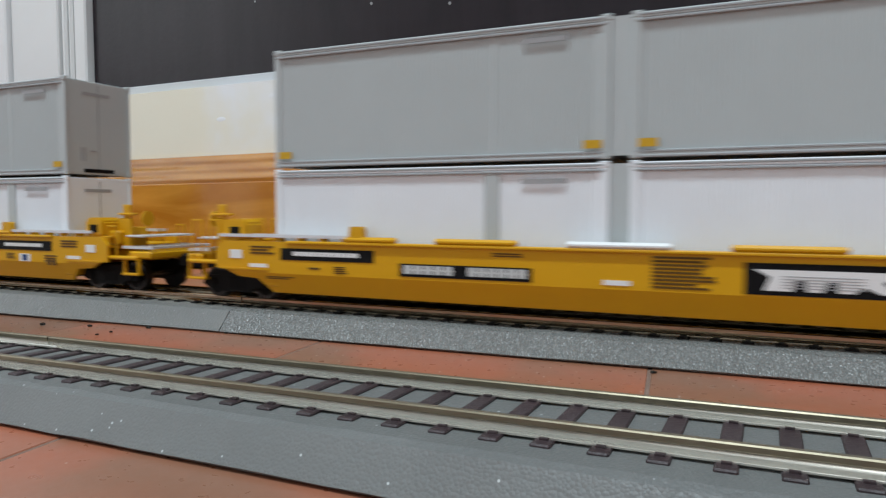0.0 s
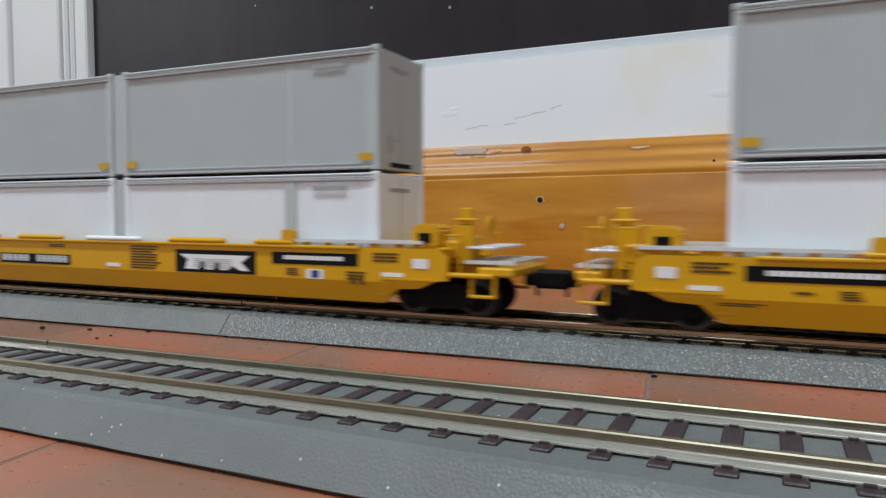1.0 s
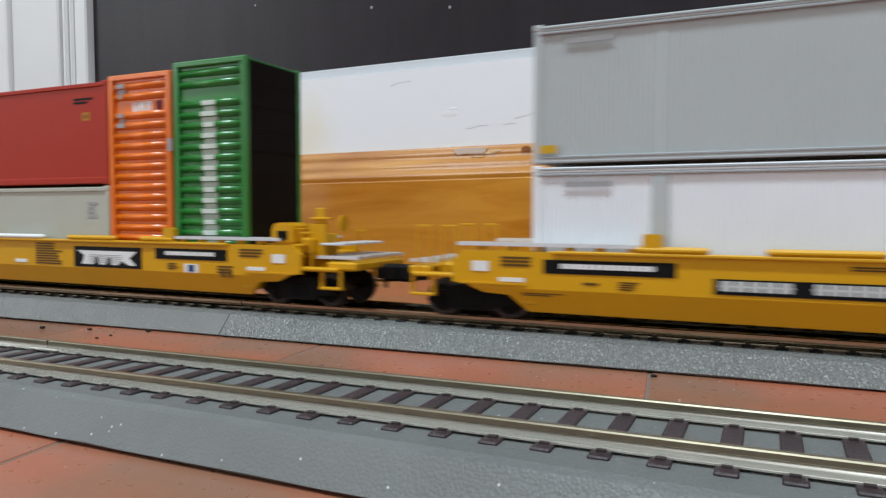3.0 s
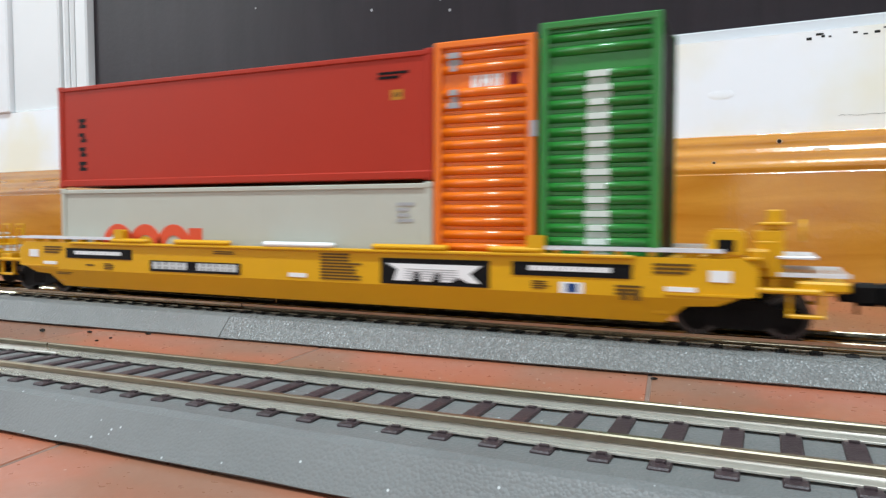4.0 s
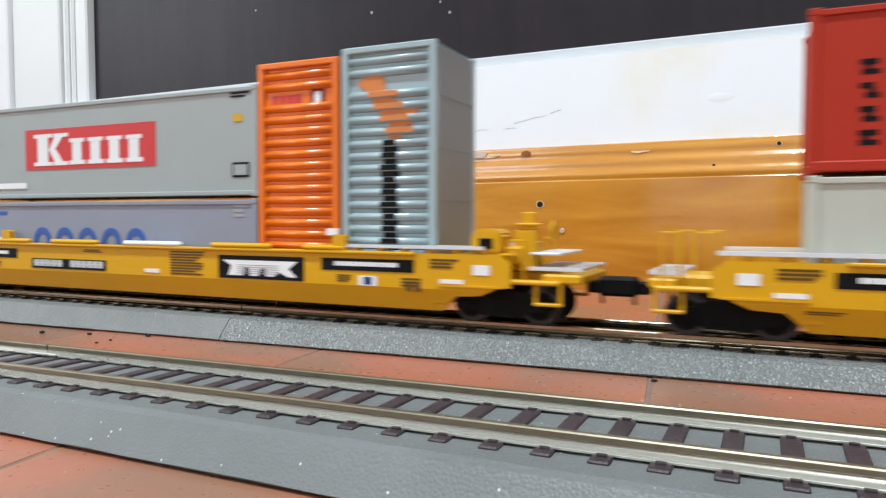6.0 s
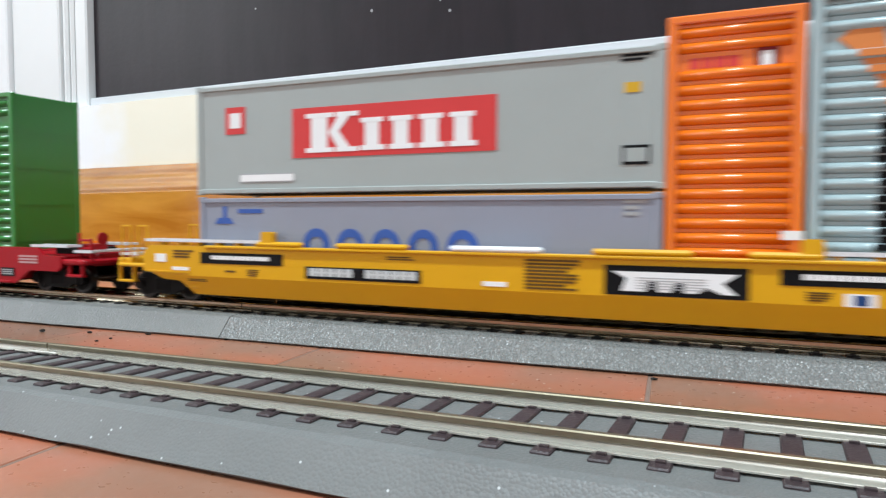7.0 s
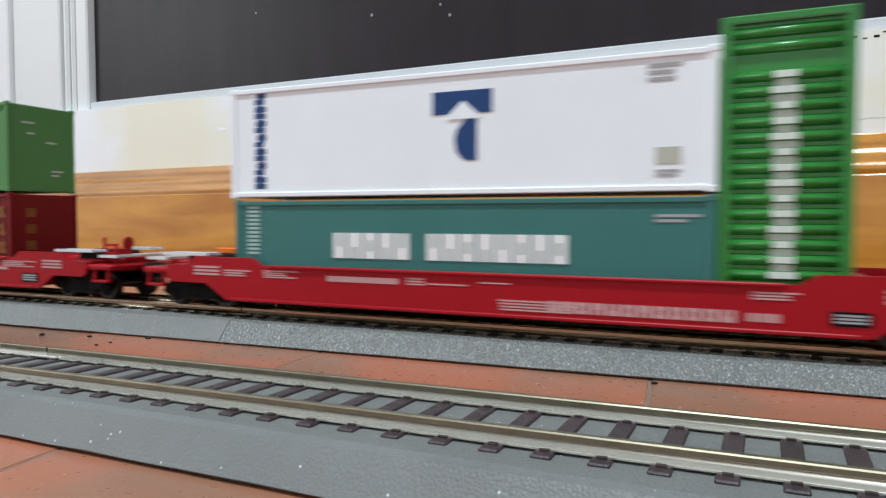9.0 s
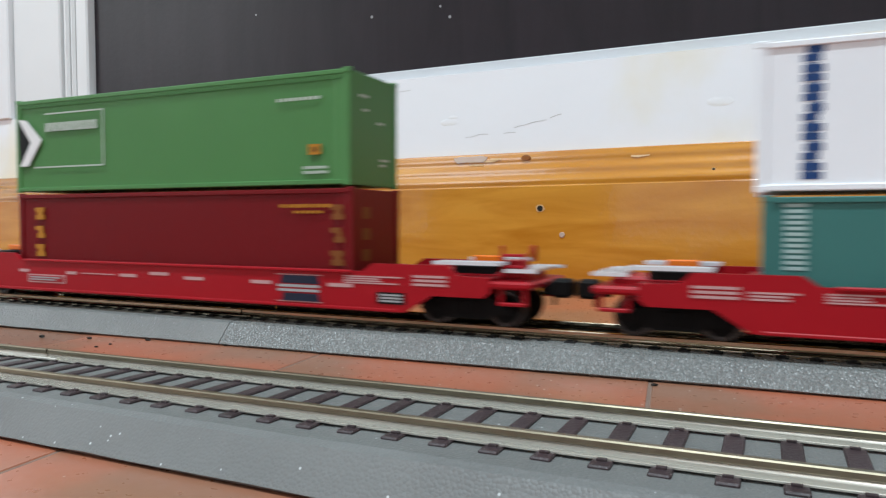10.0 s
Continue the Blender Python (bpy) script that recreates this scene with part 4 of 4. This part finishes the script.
def pup_pair(u0, gap0, gap1, u1, ribs):
    """Two short boxes end to end below, two above."""
    for a, b, rb in ((u0, gap0, ribs[0]), (gap1, u1, ribs[1])):
        for lo, hi, m, lb in ((BASE, 48.4, M_PALE, "white ribbed model container with a grey post"), (48.9, 83.2, M_GREY, "plain grey ribbed model container with yellow corner marks")):
            c = container("container", lb, a, b, lo, hi, m, 1.15, .22)
            L, H = b - a, hi - lo
            x = rb if rb > 0 else L + rb
            wide = .7 if m == M_GREY else 2.0
            part("post", boxes((x - wide, x + wide, FACE + (.42 if m == M_GREY else .1), FACE + 1, 1.6, H - 1.6), bevel=.1), M_GREY, c, "grey lifting post")
            for z in (H - 1.2, H - 2.5, 1.3, .15):
                part("rail", boxes((1, L - 1, FACE - .15, FACE + .4, z, z + .65), bevel=.15), M_GREYRAIL, c)
            for x0 in (8, L - 22):
                if (x0 == 8) == (rb > 0):
                    print_box("number_plate_bar", c, x0, x0 + 11.5, H - 5.2, H - 4.0, FACE - .02, M_GREYPRINT)
            if m == M_GREY:
                for x0 in (1.8, L - 6.2):
                    print_box("corner_mark", c, x0, x0 + 4.4, 2.6, 4.6, FACE - .26, M_YPRINT)
            if a == u0:
                part("joint_panel", boxes((L - .3, L + gap1 - gap0 + .3, FACE + .7, HALF - .9, .8, H - .6)), M_GREY, c, "grey joining panel")
            else:
                # the end that shows: a number bar, latch marks and a dark slot below
                part("number_plate_bar", boxes((L - .55, L - .4, -6.5, 5, H - 5.6, H - 4.4)), M_GREYPRINT, c)
                part("door_seam", boxes((L - .55, L - .42, -.2, .2, 1.6, H - 1.6)), M_GREYRAIL, c)
                if m == M_GREY:
                    for y0, y1, z0, z1 in ((-7.6, -7.1, 5, 10), (-6.2, -5.7, 5, 10), (-3.6, -1.2, 8.6, 9.1)):
                        part("latch", boxes((L - .55, L - .3, y0, y1, z0, z1)), M_GREYPRINT, c)
                    part("slot", boxes((L - .55, L - .4, -6.5, 6.5, 1.0, 2.4)), M_BLACK, c)


pup_pair(-134.6, -35.8, -30.8, 68, (-30, -30))
pup_pair(-427.0, -327.8, -322.8, -225, (31, -30))

# red over beige
c = container("container", "plain red model container with black code blocks", -722.4, -576.6, 46.3, 81.3, M_CONTRED, 0)
for k in range(4):
    z, d = 23.6 - k * 4.9, (.3, 1.0, .6, .1)[k]
    print_box("code_block", c, 9.6, 13.4 - d, z - 1.2, z, FACE + .48, M_LABEL, .06)
    print_box("code_block", c, 9.6 + d, 13.4, z - 3.2, z - 2.1, FACE + .48, M_LABEL, .06)
    print_box("code_stem", c, 10.2 + d, 11.6 + d, z - 2.3, z - 1, FACE + .47, M_LABEL, .04)
p = print_box("warning_mark", c, 133, 136.8, 22, 24.8, FACE + .48, M_OCHRE, .06)
blocks(p, 133.6, 136.2, 22.8, 24, 3, FACE + .42, M_BROWNPRINT, .04, "printed_mark", .4)
bars(c, 129, 139, 27.6, 30, 2, FACE + .48, M_LABEL, .4)
part("lower_rail", boxes((1, 146, FACE - .2, FACE + .6, .3, 2.6), bevel=.3), M_CONTRED, c)
c = container("container", "beige model container with orange ring emblem", -722.0, -576.6, BASE, 45.8, M_BEIGE, 0)


def arch(parent, x, z, r_out, r_in, material, a0=0, a1=180):
    pts = [(x + r_out * math.cos(radians(a)), z + r_out * math.sin(radians(a))) for a in range(a0, a1 + 1, 15)]
    pts += [(x + r_in * math.cos(radians(a)), z + r_in * math.sin(radians(a))) for a in range(a1, a0 - 1, -15)]
    return part("emblem_arch", prism(pts, FACE + .3, FACE + .5), material, parent)


for k, x in enumerate((27.5, 40.0, 52.5)):
    arch(c, x, 13.0, 7.2, 3.6 if k else 4.6, M_LOGOORANGE, -60, 240)
arch(c, 40, 12.0, 4.2, 2.2, M_YPRINT)
print_box("emblem_bar", c, 59, 64.5, 9, 19.0, FACE + .48, M_LOGOORANGE)
bars(c, 134.5, 140, 21, 27, 4, FACE + .48, M_GREYPRINT, .4)
bars(c, 134.5, 140, 30, 31.4, 1, FACE + .48, M_GREYPRINT)

c, zs = standing_box("orange ribbed model container stood upright", -576.2, -548.2, BASE, 82.4, M_ORANGE, M_ORANGE)
column(c, 4, 7.4, zs, M_GREYPRINT, 50, 66)
blocks(c, 10, 19, 55.6, 59.6, 3, -HALF + 1.2, M_WHITE, .12)
print_box("plate_mark", c, 20.7, 23.6, 55.2, 59.6, -HALF + 1.2, M_MAROON)
print_box("plate_mark", c, 26.8, 28.6, 43, 47, -HALF, M_GREYPRINT)
c, zs = standing_box("green ribbed model container with black underside, stood upright", -547.0, -517.6, BASE, 84.4, M_GREEN, M_BLACK, 9)
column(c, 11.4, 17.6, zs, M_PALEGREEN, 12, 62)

# grey over lilac
c = container("container", "light grey model container with red emblem panel", -1012.2, -862.2, 43.2, 76.8, M_KGREY, 0)
p = print_box("emblem_panel", c, 38.5, 106, 10.4, 24.8, FACE + .48, M_LOGORED)
print_box("letter_block", p, 45.6, 51.4, 11.8, 23.0, FACE + .3, M_WHITE, .1)
for z in (11.8, 21.7):
    print_box("letter_foot", p, 43.6, 53.6, z, z + 1.3, FACE + .27, M_WHITE, .1)
    print_box("letter_foot", p, 54.4, 62.4, z, z + 1.3, FACE + .27, M_WHITE, .1)
part("letter_block", prism([(52, 17.4), (56, 23), (60.5, 23), (55.5, 17.6), (60.5, 11.8), (56, 11.8)], FACE + .15, FACE + .3), M_WHITE, p)
for k in range(4):
    x = 63.2 + 9.6 * k
    print_box("letter_block", p, x + 1.4, x + 6.2, 12.2, 20.6, FACE + .3, M_WHITE, .1)
    print_box("letter_foot", p, x, x + 8.2, 11.9, 13.3, FACE + .27, M_WHITE, .1)
    print_box("letter_foot", p, x, x + 7.6, 19.6, 20.9, FACE + .27, M_WHITE, .1)
p = print_box("emblem_panel", c, 12, 20, 18.4, 26.6, FACE + .48, M_LOGORED)
print_box("plate_mark", p, 13.8, 18.2, 20.2, 24.8, FACE + .3, M_WHITE, .06)
print_box("printed_line", c, 17.7, 39, 3.6, 6.2, FACE + .48, M_GREYPRINT)
print_box("printed_line", c, 17.9, 38.8, 3.9, 5.9, FACE + .34, M_WHITE, .06)
print_box("warning_mark", c, 140, 144, 22.8, 25.2, FACE + .48, M_YPRINT)
p = print_box("data_plate", c, 139.5, 146.5, 5.8, 10.4, FACE + .48, M_LABEL)
print_box("plate_mark", p, 140.2, 145.8, 6.5, 9.7, FACE + .3, M_KGREY, .06)
bars(c, 139, 147, 30, 32, 2, FACE + .48, M_LABEL, .3)
squeeze(c, 0.947)
c = container("container", "lilac-grey model container with blue ring letters", -1011.6, -862.6, BASE, 42.4, M_LILAC, 0)
for k in range(5):
    arch(c, 46.5 + 12.2 * k, 14.6, 4.9, 2.5, M_BLUE, -80, 260)
part("emblem", prism([(6.5, 20.6), (14.2, 20.6), (12.8, 22.4), (11.4, 22.4), (11.4, 26), (9.8, 26), (9.8, 22.4), (7.8, 22.4)], FACE + .3, FACE + .5), M_BLUE, c)
bars(c, 16, 26, 23.4, 25.6, 1, FACE + .48, M_BLUE)
bars(c, 139.5, 145.5, 23, 27.4, 3, FACE + .48, M_GREYPRINT, .4)
squeeze(c, 0.947)
c, zs = standing_box("orange ribbed model container stood upright", -869.9, -841.3, BASE, 82.4, M_ORANGE, M_ORANGE)
blocks(c, 4.5, 15.5, 56.8, 59.2, 4, -HALF + 1.2, M_LOGORED, .12)
print_box("plate_mark", c, 18.6, 23.4, 55.4, 60.4, -HALF + 1.2, M_MAROON)
print_box("plate_mark", c, 19.8, 22.2, 56.2, 59.6, -HALF + 1.07, M_WHITE, .06)
print_box("data_plate", c, 24.6, 28.8, 18, 20.0, -HALF, M_WHITE)
c, zs = standing_box("blue-grey ribbed model container with orange emblem, stood upright", -840.2, -810.6, BASE, 84.2, M_BLUEGREY, plastic("grey_end_paint", (0.27, 0.30, 0.31)), 4)
part("emblem", prism([(5, 60.5), (9.5, 64.5), (13, 62.5), (14, 58.5), (19, 53.5), (24, 52.5), (22, 48.6), (18.4, 47.6), (18.2, 44.6), (15, 45), (15, 49), (10.5, 54), (9, 57)],
                     -HALF + .8, -HALF + 1.2), M_TAN, c, "tan orange plain emblem")
for z in zs:
    if 46 < z < 63:
        print_box("emblem_patch", c, 6 + (62 - z) * .55, 16 + (62 - z) * .45, z - .7, z + .75, -HALF + .32, M_TAN, .28)
column(c, 12.4, 18.2, zs, M_LABEL, 4, 46)

# white over teal
c = container("container", "smooth white model container with navy emblem", -1268.3, -1128.2, 43.2, 76.3, M_PALE, 0)
for k in range(7):
    z, inset = 2.8 + k * 4.2, (0, .7, .2, .9, .4, .1, .6)[k]
    print_box("code_block", c, 9.0, 13.2 - inset, z, z + 1.5, FACE + .48, M_NAVY, .08)
    print_box("code_block", c, 9.0 + inset, 13.2, z + 1.9, z + 3.5, FACE + .48, M_NAVY, .08)
    print_box("code_stem", c, 9.8 + inset, 11.8 + inset, z + 1.2, z + 4.0, FACE + .47, M_NAVY, .06)
print_box("emblem_bar", c, 68.6, 85.6, 21.4, 27.4, FACE + .48, M_NAVY)
part("emblem", prism([(73, 21), (77.5, 24.8), (82, 21), (82, 20), (73, 20)], FACE + .2, FACE + .34), M_PALE, c)
part("emblem", prism([(81.4, 9.2), (81.4, 19.4), (80, 20.6), (77.5, 19.4), (75.6, 17), (75, 14.6), (75.6, 11.6), (77.2, 9.8), (78.6, 9.2)], FACE + .3, FACE + .5), M_NAVY, c, "navy plain emblem")
bars(c, 124.5, 132.5, 25.6, 30.4, 3, FACE + .48, M_GREYPRINT, .3)
p = print_box("data_plate", c, 126.5, 132.2, 6.8, 10.6, FACE + .48, M_BEIGE)
bars(c, 126.5, 132.2, 3.6, 5.6, 2, FACE + .48, M_GREYPRINT, .2)
c = container("container", "teal model container with white lettering blocks", -1266.8, -1128.2, BASE, 42.6, M_TEAL, 0)
blocks(c, 35.2, 60.4, 12.2, 19.4, 5, FACE + .48, M_WHITE, gap=.17)
blocks(c, 65, 104.6, 12.2, 19.4, 8, FACE + .48, M_WHITE, gap=.17)
bars(c, 4.6, 9.0, 12.4, 27.4, 12, FACE + .48, plastic("pale_teal_print", (0.36, 0.50, 0.48)))
bars(c, 125, 136, 22.4, 24.8, 2, FACE + .48, M_GREYPRINT, .4)
c, zs = standing_box("green ribbed model container with white vertical lettering, stood upright", -1127.8, -1101.0, BASE, 82.0, M_GREEN, M_GREEN, 4)
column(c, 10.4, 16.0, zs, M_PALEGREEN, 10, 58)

# leaf green over maroon
c = container("container", "leaf green model container with white arrow emblem", -1516.4, -1370.4, 47.1, 80.4, M_GREEN40, 2.6, .3)
part("emblem", prism([(1.8, 26.4), (6.2, 25.8), (14.4, 18.6), (7, 9.4), (2.6, 9.4), (8.4, 17.8)], FACE - .3, FACE - .1), M_WHITE, c, "white plain arrow")
part("emblem", prism([(1.8, 25.8), (8, 17.9), (2.4, 9.8)], FACE - .3, FACE - .1), M_LABEL, c)
for x0, x1, z0, z1 in ((16, 46, 27.4, 27.9), (10, 46, 8.6, 9.1), (45.5, 46, 8.6, 27.9)):
    print_box("panel_edge", c, x0, x1, z0, z1, FACE - .02, M_DULLWHITE, .06)
blocks(c, 16, 43, 21.4, 24.4, 11, FACE - .02, M_DULLWHITE, .06, gap=.2)
blocks(c, 120, 136, 24.9, 25.8, 9, FACE - .02, M_DULLWHITE, .06, "printed_mark", .3)
p = print_box("warning_mark", c, 131.6, 136, 9.0, 12, FACE - .02, M_OCHRE, .06)
blocks(p, 132.2, 135.4, 9.8, 11.2, 3, FACE - .07, M_BROWNPRINT, .04, "printed_mark", .4)
for z in (3.5, 4.9):
    blocks(c, 129.5, 138.5, z, z + .8, 6, FACE - .02, M_DULLWHITE, .06, "printed_mark", .25)
teeth = bmesh.new()
for k in range(54):
    add_box(teeth, 3.2 + 2.6 * k, 4.6 + 2.6 * k, FACE + .05, FACE + .6, 30.2, 31.5)
part("pressed_edge", teeth, M_GREEN40, c)
for y, z, w in ((-8, 26, 5), (-6, 22, 3), (2, 19, 4), (4, 8, 5), (4, 6.4, 3)):
    part("printed_mark", boxes((145.4, 145.62, y, y + w, z, z + .7)), M_DULLWHITE, c)
squeeze(c, 0.98)
c = container("container", "maroon model container with yellow code blocks", -1515.6, -1369.6, BASE, 46.6, M_MAROON, 2.6, .3)
M_FADED = plastic("faded_ochre_print", (.20, .062, .010), .55)


def code_mark(x0, x1, z, m, k):
    """A worn square of code: two ragged strokes and a stem."""
    d = (.2, .9, .5, 1.1)[k % 4]
    print_box("code_block", c, x0, x1 - d, z - 1.5, z, FACE - .02, m, .06)
    print_box("code_block", c, x0 + d, x1, z - 4.3, z - 2.7, FACE - .02, m, .06)
    print_box("code_stem", c, x0 + .8 + d, x1 - .8, z - 2.9, z - 1.3, FACE - .03, m, .04)


for k in range(4):
    code_mark(9.2, 14.2, 28 - k * 6.6, M_OCHRE, k)
    code_mark(138.6, 143.2, 28 - k * 6.6, M_FADED, k + 2)
    part("end_code", boxes((145.4, 145.62, -7.5, -3.6, 24 - k * 6.2, 27.4 - k * 6.2)), M_FADED, c)
blocks(c, 120, 139, 27.2, 28.2, 8, FACE - .02, M_OCHRE, .06, "printed_mark", .25)
blocks(c, 125, 136, 25.5, 26.3, 6, FACE - .02, M_OCHRE, .06, "printed_mark", .3)
squeeze(c, 0.98)


# ---- floor tiles, slightly turned against the track ----
def build_tiles():
    root = thing("tiled_floor", "worn glazed terracotta floor tiles with thin dark joints", "floor tiles", 0, 0, 0, kind="structure")
    T, LONG, gap = 88.4, 300.0, 0.7
    turn = 7.0
    root.rotation_euler = (0, 0, radians(turn))
    root.location = (-22.6 * MM, 150 * MM, 0)
    base = part("tile", boxes((gap / 2, T - gap / 2, gap / 2, LONG - gap / 2, -8, -.02), bevel=.25), M_TILE, root)
    rnd = random.Random(5)
    base.matrix_basis = pose(0, -.248, 0)
    far = bmesh.new()
    for i in range(-30, 31):
        for j in range(-11, 3):
            x, y = i * T, j * LONG - 248
            if (i, j) == (0, 0):
                continue
            if -8 <= i <= 6 and -3 <= j <= 1:
                share(base, pose(x * MM, y * MM, rnd.uniform(-.2, 0) * MM), root)
            elif -1650 < x + 150 < 2300 and -2900 < y + 300 < 700:
                add_box(far, x + .35, x + T - .35, y + .35, y + LONG - .35, -6, -.1)
    tagged(part("far_tiles", far, M_TILE, root), kind="stuff")
    for x, y, r in ((-214, 153.8, 1.1), (-196.6, 157.3, .9), (-176.4, 162.2, .9), (-181, 152, .6), (-180.8, 147, .6), (-23, 160, .8), (-147, 164, .6)):
        bm = bmesh.new()
        bmesh.ops.create_icosphere(bm, subdivisions=1, radius=r * MM)
        for v in bm.verts:
            v.co = Vector((v.co.x * rnd.uniform(.8, 1.6), v.co.y * rnd.uniform(.6, 1), max(v.co.z * .5, -r * .3 * MM)))
        ob = tagged(part("crumb", bm, M_HOLE), "dark crumb of dirt lying on the tiles", "dirt", "crumbs")
        ob.location = Vector((x, y, r * .28)) * MM


build_tiles()


# ---- the movement ----
def on_track(x, y, z):
    """The pose of a thing of the train at x along the track, which falls a little."""
    lean = math.degrees(math.atan(FALL)) if FALL_A < x / MM < FALL_B else 0.0
    # things stand above the rail: their feet move along the track's own normal
    return pose(x + math.sin(radians(lean)) * (z - RAIL_TOP * MM), y, z + dip(x / MM) * MM, 0, lean, 0)


def motions():
    times = [k * 0.25 for k in range(41)]
    for ob in MOVERS:
        x, y, z = ob.location
        walk(ob, [(t, on_track(x + travel(t), y, z)) for t in times])
    steps = [k / 30 for k in range(301)]
    for ob, x, r in WHEELS:
        walk(ob, [(t, pose(x * MM, 0, r * MM, 0, math.degrees(travel(t) / (r * MM)) % 360, 0)) for t in steps])


motions()
